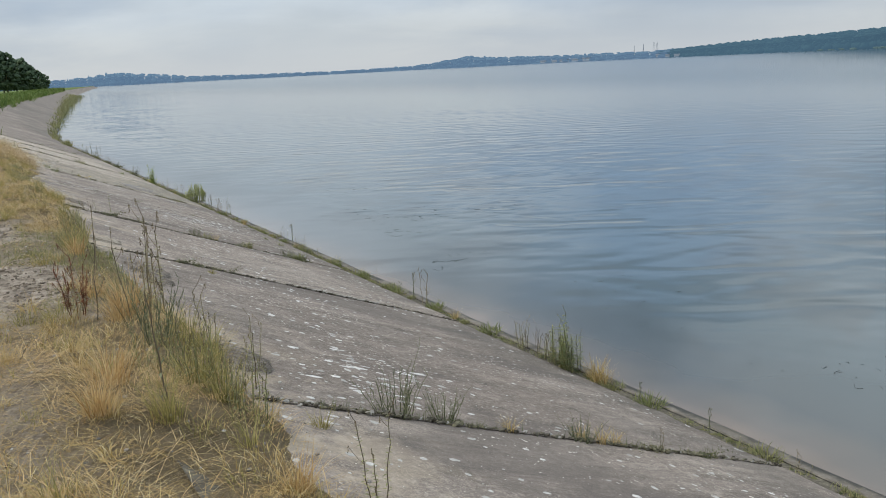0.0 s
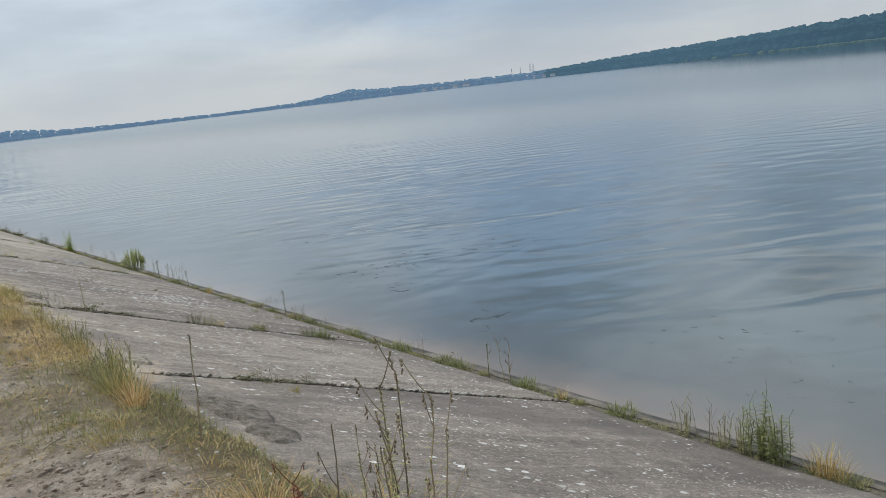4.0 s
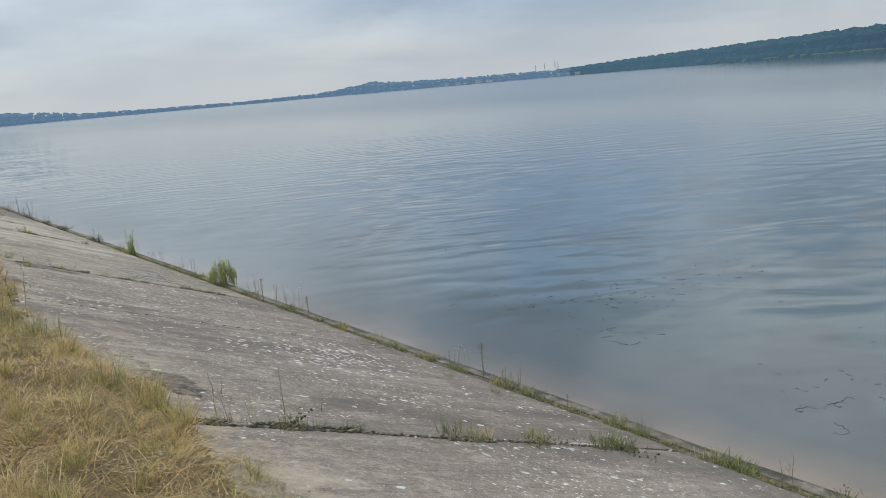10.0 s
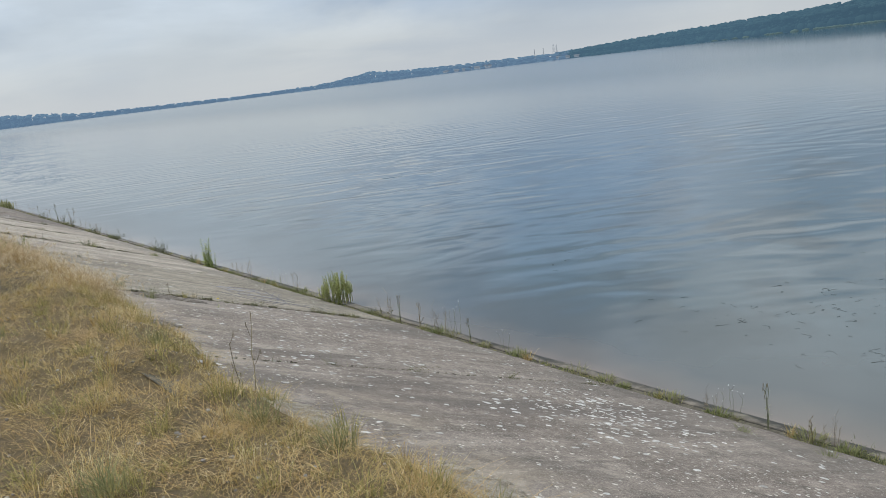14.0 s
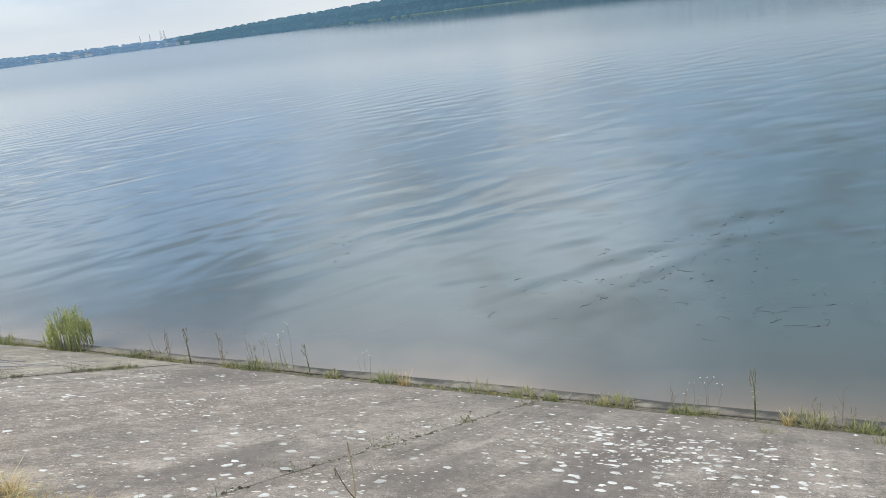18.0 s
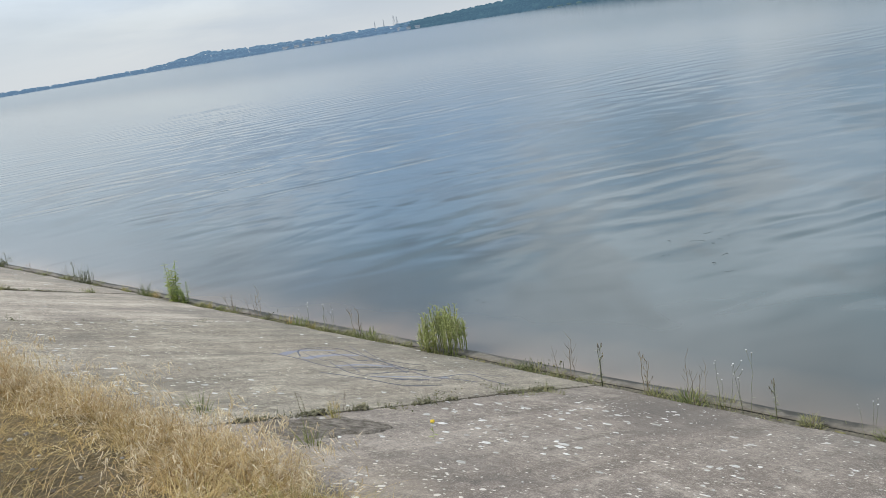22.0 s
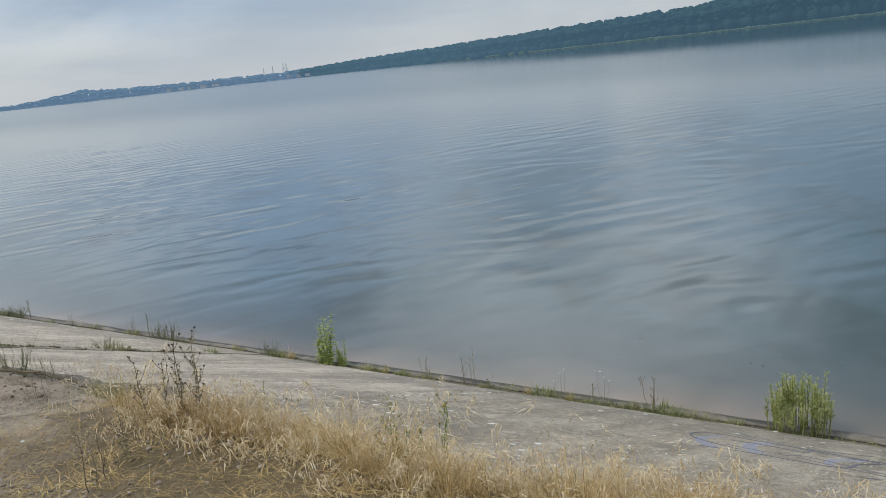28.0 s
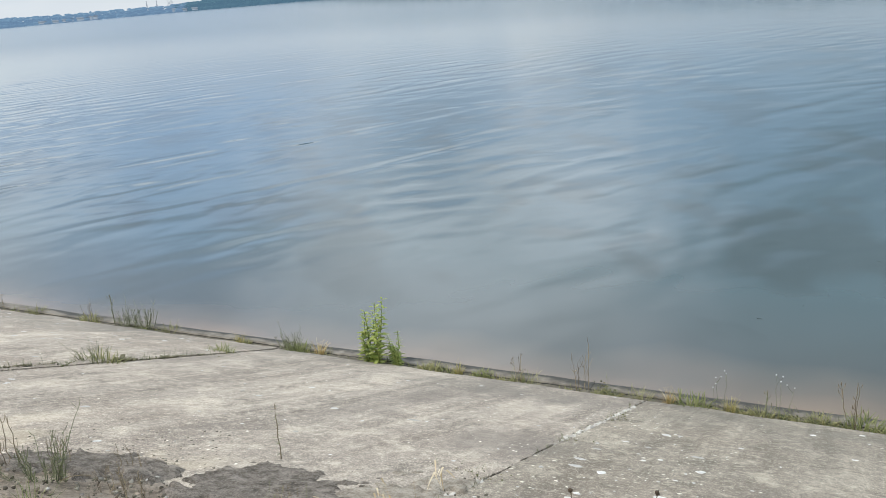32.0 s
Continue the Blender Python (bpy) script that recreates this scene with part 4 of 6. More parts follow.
for points, wide in washes:
    part("sprayed_wash", stroke_mesh(points, wide, M_WASH, 0.0012), graffiti, "thin violet-blue wash of spray paint")


# ---------------------------------------------------------------- far shore
def far_point(az, dist):
    a = radians(az)
    return -5.5 + dist * math.sin(a), 12 + dist * math.cos(a)


AZ = [-10, 5, 7, 9.6, 12, 14, 17, 24, 29, 31, 33, 35, 39, 42, 46, 52, 58, 65, 72, 80, 90, 100, 115, 135, 160]
DIST = [1900, 1650, 1550, 1450, 1350, 1300, 1230, 1150, 1150, 1130, 1110, 1080, 1020, 970, 880, 740, 630, 540, 500, 490, 490, 490, 490, 520, 600]
TOP = [0.4, 0.36, 0.44, 0.70, 0.48, 0.24, 0.16, 0.06, 0.13, 0.33, 0.60, 0.42, 0.34, 0.30, 0.30, 0.64, 0.86, 1.18, 1.48, 2.0, 2.3, 2.4, 2.4, 2.1, 1.7]


def reach(az):
    return float(np.interp(az, AZ, DIST))


def top_height(az, dist):
    """Height of the skyline at that bearing."""
    return 3.3 + dist * math.tan(radians(float(np.interp(az, AZ, TOP))))


ICO_V, ICO_F = [], []
_bm = bmesh.new()
bmesh.ops.create_icosphere(_bm, subdivisions=1, radius=1.0)
ICO_V = np.array([v.co[:] for v in _bm.verts])
ICO_F = np.array([[v.index for v in f.verts] for f in _bm.faces])
_bm.free()


def clumps(centres, sizes, rough=0.28):
    """Many lumpy, ragged clumps in one mesh: vertices and faces as arrays."""
    n = len(centres)
    v = np.repeat(ICO_V[None], n, 0) * (1 + rng.uniform(-rough, rough, (n, len(ICO_V), 1)))
    v = v * np.asarray(sizes)[:, None, :] + np.asarray(centres)[:, None, :]
    f = (np.arange(n)[:, None, None] * len(ICO_V) + ICO_F[None]).reshape(-1, 3)
    return v.reshape(-1, 3), f


def woods(name, az0, az1, step, depth_rows, row_gap, tree_w, mat_, label, conifers=0.4, even=0.9):
    cs, ss = [], []
    az = az0
    while az < az1:
        d0 = reach(az)
        for r in range(depth_rows):
            d = d0 + 6 + r * row_gap + rng.uniform(-3, 3)
            x, y = far_point(az + rng.uniform(-1.4, 1.4) * step * 57.3 / d0, d)
            full = top_height(az, d)
            h = full * (0.66 + 0.34 * (r + 1) / depth_rows) * rng.uniform(even, 1.02)
            w = tree_w * rng.uniform(0.55, 1.5)
            if rng.random() < conifers:
                for k in range(3):
                    cs.append((x, y, h * (0.45 + 0.2 * k)))
                    ss.append((w * (0.62 - 0.17 * k), w * (0.62 - 0.17 * k), h * 0.24))
            else:
                cs.append((x, y, h * 0.90))
                ss.append((w * 0.6, w * 0.6, h * 0.10))
                for k in range(6):
                    cs.append((x + rng.uniform(-0.5, 0.5) * w, y + rng.uniform(-0.5, 0.5) * w, h * rng.uniform(0.35, 0.92)))
                    ss.append((w * 0.3, w * 0.3, h * 0.10))
            cs.append((x, y, h * 0.25))
            ss.append((w * 0.7, w * 0.7, h * 0.3))
        az += step * 57.3 / d0
    v, f = clumps(cs, ss)
    tagged(new(name, mesh_of(name, v, f, mat_, True)), label, "woods", kind="stuff")


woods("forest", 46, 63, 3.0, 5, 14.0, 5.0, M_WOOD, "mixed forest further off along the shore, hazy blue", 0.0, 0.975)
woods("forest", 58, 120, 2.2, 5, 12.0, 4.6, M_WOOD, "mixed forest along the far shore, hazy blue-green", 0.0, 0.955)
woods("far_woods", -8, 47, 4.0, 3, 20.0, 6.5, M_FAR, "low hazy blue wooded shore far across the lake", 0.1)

# land under the woods, with two low hills; a ridge added behind fills forest gaps
lv, lf = [], []
azs = [-12 + 0.75 * k for k in range(250)]
for az in azs:
    d = reach(az)
    rise = 6 * math.exp(-((az - 33) / 2.0) ** 2) + 8 * math.exp(-((az - 9.6) / 2.0) ** 2)
    ridge = 0.78 * top_height(az, d + 60) * smooth(46, 50, az)
    for extra, z in ((0, -0.4), (3, 0.7), (58, 1.5 + rise + ridge), (700, 3 + rise + ridge), (1500, 2)):
        x, y = far_point(az, d + extra)
        lv.append((x, y, z))
for j in range(len(azs) - 1):
    lf += [(j * 5 + k, j * 5 + k + 1, j * 5 + k + 6, j * 5 + k + 5) for k in range(4)]
cut = 4 * int((47 + 12) / 0.75)
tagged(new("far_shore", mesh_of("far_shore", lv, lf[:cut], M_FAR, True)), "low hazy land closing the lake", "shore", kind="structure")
tagged(new("forest_floor", mesh_of("forest_floor", lv, lf[cut:], M_WOOD, True)), "dark land under the forest, raised behind it to fill the gaps", "shore", kind="structure")

# belt of pale reeds before the near forest
rv, rf = [], []
rc, rs = [], []
for az in np.arange(56, 150, 0.32):
    if az > 62 or rng.random() < 0.4:
        d = reach(az) - 4 + rng.uniform(-2, 2)
        x, y = far_point(az, d)
        rc.append((x, y, 0.45))
        rs.append((2.8, 2.8, (0.35 + 0.3 * rng.random()) * (1.0 + 1.6 * max(0.0, noise.noise(Vector((az * 0.35, 0, 0)))))))
v, f = clumps(rc, rs)
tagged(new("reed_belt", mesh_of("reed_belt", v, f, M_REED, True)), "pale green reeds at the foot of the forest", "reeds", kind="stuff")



def box_mesh(name, sx, sy, sz, mat_, ridge=0.0):
    """A block standing on the ground, with a pitched top where ridge is given."""
    x, y = sx / 2, sy / 2
    verts = [(-x, -y, 0), (x, -y, 0), (x, y, 0), (-x, y, 0), (-x, -y, sz), (x, -y, sz), (x, y, sz), (-x, y, sz)]
    faces = [(3, 2, 1, 0), (0, 1, 5, 4), (1, 2, 6, 5), (2, 3, 7, 6), (3, 0, 4, 7)]
    if ridge:
        verts += [(-x, 0, sz + ridge), (x, 0, sz + ridge)]
        faces += [(4, 5, 9, 8), (6, 7, 8, 9), (5, 6, 9), (7, 4, 8)]
    else:
        faces.append((4, 5, 6, 7))
    return mesh_of(name, verts, faces, mat_)


def far_house(az, off, sx, sz):
    x, y = far_point(az, reach(az) + off)
    h = thing("lake_house", (x, y, 0.6), "small pale house by the water, far across the lake", "house", "houses on the far shore")
    h.rotation_euler = (0, 0, radians(-az))
    part("wall", box_mesh("wall", sx, 7, sz * 0.6, M_PALE), h)
    roof = part("roof", box_mesh("roof", sx + 0.6, 7.6, 0.3, M_STEEL, 1.2), h, "grey pitched roof")
    roof.location = (0, 0, sz * 0.6 + 0.004)


for az, off, sx, sz in ((38.2, -1, 9, 2.6), (38.9, -1, 6, 2.4), (39.6, -1, 11, 2.8), (40.5, 0, 14, 3.2), (41.1, 0, 9, 4.2), (45.9, -2, 5, 3.2), (46.5, -2, 4, 2.2), (47.1, -2, 5, 2.0)):
    far_house(az, off, sx, sz)


def far_mast(az, h, w):
    x, y = far_point(az, reach(az) + 25)
    m = thing("lattice_mast", (x, y, 0.5), "thin steel mast above the trees across the lake", "mast", "masts on the far shore")
    for sx, sy in ((-1, -1), (1, -1), (1, 1), (-1, 1)):
        part("leg", mesh_of("leg", *tube([(sx * w, sy * w, 0), (sx * w * 0.3, sy * w * 0.3, h)], 0.15, 0.1, 4), M_STEEL), m)
    for k in range(4):
        z = h * (0.55 + 0.13 * k)
        part("brace", mesh_of("brace", *tube([(-w * 0.6, -w * 0.6, z), (w * 0.6, w * 0.6, z + 2)], 0.12, 0.12, 4), M_STEEL), m)


for az, h, w in ((44.3, 13, 0.5), (44.9, 14, 0.5), (45.6, 16, 1.2), (45.8, 15, 0.9)):
    far_mast(az, h, w)


# trees on the bank, far along the shore
def tree_thing(seed):
    r = np.random.default_rng(seed)
    t = thing("tree", (0, 0, 0), "dense dark green broadleaf tree on the bank", "tree", "trees on the bank")
    path = bend((0, 0, -0.3), (r.uniform(-0.4, 0.4), r.uniform(-0.4, 0.4), 7.5), 0, 5, 0.08)
    pieces = [tube(path, 0.28, 0.08, 7)]
    for k in range(7):
        a, z = r.uniform(0, 6.3), r.uniform(2.2, 6)
        pieces.append(tube(bend((0, 0, z), (2.2 * math.cos(a), 2.2 * math.sin(a), z + 1.8), 0.3, 4), 0.11, 0.03, 5))
    part("trunk", mesh_of("trunk", *join(pieces), M_TWIG), t, "grey-brown trunk with limbs")
    cs, ss = [], []
    for k in range(260):
        a, q, z = r.uniform(0, 6.3), r.uniform(0, 1) ** 0.55, r.uniform(1.4, 10.4)
        reach_ = 3.4 * math.sin(math.pi * min(0.98, (z - 0.6) / 10.4)) ** 0.7
        cs.append((q * reach_ * math.cos(a), q * reach_ * math.sin(a), z))
        s = r.uniform(0.35, 0.85)
        ss.append((s, s, s * 0.8))
    part("crown", mesh_of("crown", *clumps(cs, ss, 0.45), M_TREE, False), t, "ragged crown of many leaf clumps")
    return t


oak = [tree_thing(31), tree_thing(32)]
spots = [(-19, 285, 1.15), (-15.5, 297, 1.0), (-18, 306, 1.0), (-14, 318, 0.85), (-22, 270, 1.2), (-27, 262, 1.25), (-13, 332, 0.7), (-17, 340, 0.85), (-29, 285, 1.3), (-12, 350, 0.6), (-23, 320, 1.0), (-33, 262, 1.3)]
for k, (u, y, s) in enumerate(spots):
    m = Matrix.Translation((shore_x(y) + u, y, 1.8)) @ Matrix.Rotation(k * 1.9, 4, "Z") @ Matrix.Scale(s, 4)
    if k < 2:
        oak[k].matrix_basis = m
    else:
        copy_thing(oak[k % 2], Matrix.Translation((shore_x(y) + u, y, 1.8)) @ Matrix.Rotation(k * 1.9, 4, "Z") @ Matrix.Scale(s / spots[k % 2][2], 4))

# green growth on the verge further along
roots, hs = [], []
for k in range(26000):
    y = 36 + 280 * rng.random() ** 1.8
    u = -4.1 - 8 * rng.random() ** 1.5 + 0.25 * rng.normal()
    if noise.noise(Vector((u * 0.5, y * 0.12, 2))) < rng.uniform(-0.6, 0.3):
        continue
    roots.append((shore_x(y) + u, y, ground_z(u, y) - 0.02))
    hs.append(rng.uniform(0.15, 0.5) * (1 + y / 200))
n = len(roots)
v, f, _ = blades(roots, hs, np.abs(rng.normal(0, 0.4, n)), rng.uniform(0, 6.3, n), 0.02 + 0.0009 * np.array([p[1] for p in roots]), 0.7)
tagged(new("verge_growth", mesh_of("verge_growth", v, f, M_HEDGE)), "tall green grass and weeds on the verge further along the bank", "verge plants", kind="stuff")
roots, hs = [], []
for k in range(9000):
    y = 48 + 220 * rng.random() ** 1.5
    u = rng.normal(0.02, 0.08 + 0.004 * max(0, y - 44))
    if noise.noise(Vector((1.3, y * 0.35, 2))) < rng.uniform(-0.4, 0.6):
        continue
    roots.append((shore_x(y) + u, y, max(0.03, slab_z(min(u, 0)) - 0.03)))
    hs.append(rng.uniform(0.06, 0.26) * (1.0 + y / 150))
n = len(roots)
v, f, _ = blades(roots, hs, np.abs(rng.normal(0, 0.35, n)), rng.uniform(0, 6.3, n), 0.012 + 0.0006 * np.array([p[1] for p in roots]), 0.5)
tagged(new("waterline_brush", mesh_of("waterline_brush", v, f, M_SAGE)), "brownish reeds and brush along the distant waterline", "reeds", kind="stuff")


# ---------------------------------------------------------------- grass on the verge
def turf(name, n, y0, y1, d0, d1, h0, h1, width, lean, curl, mat_, label, patchy=0.0, seed=0.0, heads=False, bias=1.0, tuft=22, fountain=True, seg=4, bound=None):
    """Blades rooted between d0 and d1 metres inland of the slab edge."""
    roots, head, tall = [], [], []
    while len(roots) < n:
        y = rng.uniform(y0, y1)
        d = d0 + (d1 - d0) * rng.random() ** bias
        u = edge_u(y) + 0.16 * noise.noise(Vector((0.3, y * 1.7, 5.0))) - d
        if 5.3 < y < 8.2 and h1 > 0.15 and rng.random() < 0.82:
            continue
        # bare, trodden patches in the turf
        if ((u + 4.97) / 0.38) ** 2 + ((y - 6.1) / 0.8) ** 2 < 1 or ((u + 5.08) / 0.42) ** 2 + ((y - 8.6) / 0.75) ** 2 < rng.uniform(0.6, 1.2):
            continue
        if bound and u > np.interp(y, (bound[0], bound[2]), (bound[1], bound[3])):
            continue
        if patchy and noise.noise(Vector((u * 1.5 + seed, y * 1.5, seed))) < patchy * rng.uniform(-0.6, 1.0) - 0.25:
            continue
        m = min(rng.integers(1, tuft + 1), n - len(roots))
        a, big = rng.uniform(0, 6.3), rng.uniform(0.55, 1.25)
        for _ in range(m):
            du, dy = rng.normal(0, 0.03 if fountain else 0.10, 2)
            roots.append((shore_x(y) + u + du, y + dy, ground_z(u + du, y + dy) - 0.008))
            head.append(math.atan2(dy, du) + rng.normal(0, 0.6) if fountain else a + rng.normal(0, 0.7))
            tall.append(big)
    roots = np.array(roots)
    h = rng.uniform(h0, h1, n) * np.array(tall)
    ln = np.abs(rng.normal(lean, 0.14, n)) if lean > 1 else np.abs(rng.normal(0, lean, n))
    v, f, tips = blades(roots, h, ln, np.array(head), np.full(n, width) * rng.uniform(0.6, 1.4, n), curl, seg)
    tagged(new(name, mesh_of(name, v, f, mat_)), label, "grass", kind="stuff")
    if heads:
        pick = tips[rng.random(n) < heads]
        nh = len(pick)
        hv, hf, _ = blades(np.repeat(pick, 9, 0) + rng.normal(0, 0.013, (nh * 9, 3)), rng.uniform(0.022, 0.055, nh * 9), rng.uniform(1.6, 3.0, nh * 9), np.repeat(rng.uniform(0, 6.3, nh), 9) + rng.normal(0, 0.9, nh * 9), np.full(nh * 9, 0.0054), 0.3, 2)
        tagged(new(name + "_seedheads", mesh_of(name + "_seedheads", hv, hf, M_HEAD)), "drooping pale seed heads of the dry grass", "grass", kind="stuff")


M_THATCH = plant_material("rotten_thatch", [(0.0, (0.16, 0.11, 0.046)), (0.5, (0.35, 0.25, 0.10)), (1.0, (0.54, 0.40, 0.175))], 0.8, 0.1)
turf("thatch", 62000, -2, 24.0, -0.02, 1.5, 0.03, 0.09, 0.0055, 1.2, 0.5, M_THATCH, "dark matted thatch of old grass", 0.55, 3.0, bias=1.1, tuft=40, fountain=False, seg=2)
turf("straw_mat", 68000, -2, 24.3, 0.0, 1.6, 0.06, 0.22, 0.0026, 1.36, 0.45, M_STRAW, "matted long straw lying flat on the soil", 0.7, 3.0, bias=1.2, tuft=24, fountain=False)
turf("swept_straw", 15000, -2, 19.4, 0.12, 1.6, 0.10, 0.30, 0.0026, 1.25, 0.6, M_SWEPT, "long pale straw combed over in swathes", 1.6, 61.0, tuft=120, fountain=False, seg=5)
turf("straw_litter", 8000, -2, 24.6, 0.6, 3.4, 0.04, 0.14, 0.004, 1.5, 0.1, M_STRAW, "short broken straw on the sandy soil", 0.8, 5.0, bias=1.4, tuft=8, fountain=False, seg=2)
turf("flattened_straw", 7000, 18.3, 24.2, 0.15, 1.3, 0.08, 0.22, 0.0036, 1.42, 0.35, M_GOLD, "coarse golden straw trodden flat between the brome and the track", 1.2, 91.0, tuft=30, fountain=False, seg=4)
turf("broken_straw", 11000, 18.3, 24.4, 0.3, 1.7, 0.04, 0.13, 0.0055, 1.5, 0.1, M_GOLD, "short broken pale straw strewn under the brome", 1.0, 71.0, tuft=14, fountain=False, seg=2)
turf("dry_grass", 24000, -2, 19, 0.02, 1.3, 0.06, 0.20, 0.0030, 0.7, 2.0, M_STRAW, "dry yellow grass in spreading tufts along the top of the bank", 1.7, 8.0, tuft=80)
turf("olive_grass", 16000, -2, 19, 0.0, 1.6, 0.05, 0.19, 0.0032, 0.5, 1.2, M_OLIVE, "half-green grass among the straw", 1.8, 15.0, tuft=80)
turf("golden_grass", 12500, 18.8, 24.2, 0.0, 0.46, 0.10, 0.30, 0.0030, 0.5, 1.9, M_GOLD, "tall golden dry brome at the edge of the slabs", 2.1, 22.0, heads=0.32, tuft=70, bound=(21.8, -3.88, 24.3, -4.22))
turf("combed_straw", 9000, -1.5, 5.0, 0.05, 1.5, 0.10, 0.27, 0.0030, 1.22, 0.5, M_SWEPT, "golden straw lying in thick swathes at the top of the bank", 0.7, 93.0, bias=1.1, tuft=60, fountain=False)
turf("combed_straw", 5000, 8.6, 14.5, 0.05, 1.3, 0.10, 0.27, 0.0030, 1.22, 0.5, M_SWEPT, "golden straw lying in thick swathes at the top of the bank", 0.9, 94.0, bias=1.1, tuft=60, fountain=False)
turf("far_dry_grass", 7500, 28.5, 60, 0.1, 2.0, 0.12, 0.32, 0.008, 0.6, 0.8, M_STRAW, "dry grass further along the bank", 1.0, 31.0, seg=3)
turf("mossy_turf", 8000, 5.2, 8.4, -0.08, 0.75, 0.02, 0.075, 0.0045, 0.8, 0.6, M_SAGE, "short olive-brown turf beside a bare sandy patch", 0.8, 81.0, tuft=30, fountain=False, seg=2)
turf("verge_grass", 7000, -1, 31, 1.2, 4.6, 0.05, 0.14, 0.0045, 0.7, 0.8, M_OLIVE, "sparse short grass beside the track", 1.8, 40.0, seg=3)


# ---------------------------------------------------------------- weeds
def grass_tuft(mat_, n, h, spread, label, lean=0.35, wide=0.005):
    t = thing("grass_tuft", (0, 0, 0), label, "grass tuft", "tufts in the slab joints")
    a = rng.uniform(0, 6.3, n)
    r = spread * rng.random(n) ** 0.7
    roots = np.stack([r * np.cos(a), r * np.sin(a), np.full(n, -0.02)], 1)
    v, f, _ = blades(roots, rng.uniform(0.45, 1.0, n) * h, np.abs(rng.normal(0.05, lean, n)), a + rng.normal(0, 0.7, n), np.full(n, wide), 0.7, 4)
    tagged(part("tuft", mesh_of("tuft", v, f, mat_), t), kind="stuff")
    return t


def stem_path(h, lean, a, wob=0.004):
    return bend((0.012 * math.cos(a), 0.012 * math.sin(a), -0.03), (lean * h * math.cos(a), lean * h * math.sin(a), h), 0, 6, wob)


def stems_weed(name, label, category, stems, h, spread, stem_mat, leaf_mat, leaf_l, leaf_w, leaves, top=None, side_twigs=0, radius=0.0035, bare=0.08, fan=1.0, rise=0.0):
    """A weed with several stems; leaves, side twigs and flower heads as asked."""
    t = thing(name, (0, 0, 0), label, category, "weeds along the bank")
    for s in range(stems):
        a = rng.uniform(0, 6.3)
        far_out = rng.random() ** 0.6
        hh = h * rng.uniform(0.6, 1.0) * (1 - 0.35 * far_out ** 2 * (stems > 6)) if s else h
        off = np.array([math.cos(a), math.sin(a), 0]) * spread * far_out
        path = [p + off for p in stem_path(hh, rng.uniform(0.02, 0.22) * fan, a, 0.0035)]
        pieces = [tube(path, radius, radius * 0.45, 5)]
        ends = [path[-1]]
        for k in range(side_twigs):
            i = rng.integers(2, len(path))
            b = rng.uniform(0, 6.3)
            l = hh * rng.uniform(0.12, 0.32)
            e = path[i] + np.array([math.cos(b) * 0.5, math.sin(b) * 0.5, 0.85]) * l
            pieces.append(tube(bend(path[i], e, -0.01, 3), radius * 0.6, radius * 0.35, 4))
            ends.append(e)
        st = part("stem", mesh_of("stem", *join(pieces), stem_mat), t)
        if leaves:
            lf_ = []
            for k in range(leaves):
                q = bare + (0.98 - bare) * (k + rng.random()) / leaves
                p = path[min(int(q * 6), 5)] + (path[min(int(q * 6) + 1, 6)] - path[min(int(q * 6), 5)]) * (q * 6 % 1)
                b = k * 2.4 + rng.uniform(-0.5, 0.5)
                d = (math.cos(b), math.sin(b), rise + rng.uniform(0.0, 0.8))
                lf_.append(placed(leaf_shape(1.0, leaf_w / leaf_l, 0.3, 0.3), toward(p, d, 0, leaf_l * (1.15 - 0.6 * q) * rng.uniform(0.7, 1.2))))
            tagged(part("foliage", mesh_of("foliage", *join(lf_), leaf_mat), st), kind="stuff")
        if top:
            kind, mat_, size = top
            heads = []
            for e in ends:
                if kind == "spike":
                    for k in range(7):
                        p = np.array(e) - np.array([0, 0, 1]) * size * 0.9 * k + rng.normal(0, size * 0.25, 3)
                        heads.append((p, (size * 0.45, size * 0.45, size * 0.6)))
                else:
                    heads.append((np.array(e), (size, size, size * (0.45 if kind == "disc" else 0.9))))
            if kind == "spike":
                part("seed_spike", mesh_of("seed_spike", *clumps([c for c, _ in heads], [z for _, z in heads], 0.3), mat_), st)["kind"] = "stuff"
            else:
                for c, z in heads:
                    part("flower_head" if kind == "disc" else "seed_head", mesh_of("seed_head", *clumps([c, c + np.array((z[0] * 0.4, 0, z[2] * 0.5))], [z, np.array(z) * 0.7], 0.3), mat_), st)
    return t


def low_cushion(label, mat_, n, r, h):
    t = thing("moss_cushion", (0, 0, 0), label, "moss", "cushions in the slab joints")
    cs = [(rng.normal(0, r), rng.normal(0, r * 0.3), rng.uniform(-h * 0.1, h * 0.25)) for _ in range(n)]
    ss = [(s, s, s * 0.8) for s in rng.uniform(h * 0.04, h * 0.12, n)]
    tagged(part("cushion", mesh_of("cushion", *clumps(cs, ss, 0.5), mat_), t), kind="stuff")
    a = rng.uniform(0, 6.3, 70)
    roots = np.stack([rng.normal(0, r, 70), rng.normal(0, r * 0.35, 70), np.zeros(70)], 1)
    v, f, _ = blades(roots, rng.uniform(0.4, 1.2, 70) * h, rng.uniform(0.1, 0.8, 70), a, np.full(70, 0.004), 0.6, 3)
    tagged(part("sprouting_grass", mesh_of("sprouting_grass", v, f, M_GREY), t), kind="stuff")
    return t


def rest_z(u, y):
    return max(slab_z(min(u, 0.0)) - 0.03, ground_z(u, y) if u < -2.9 else -9)


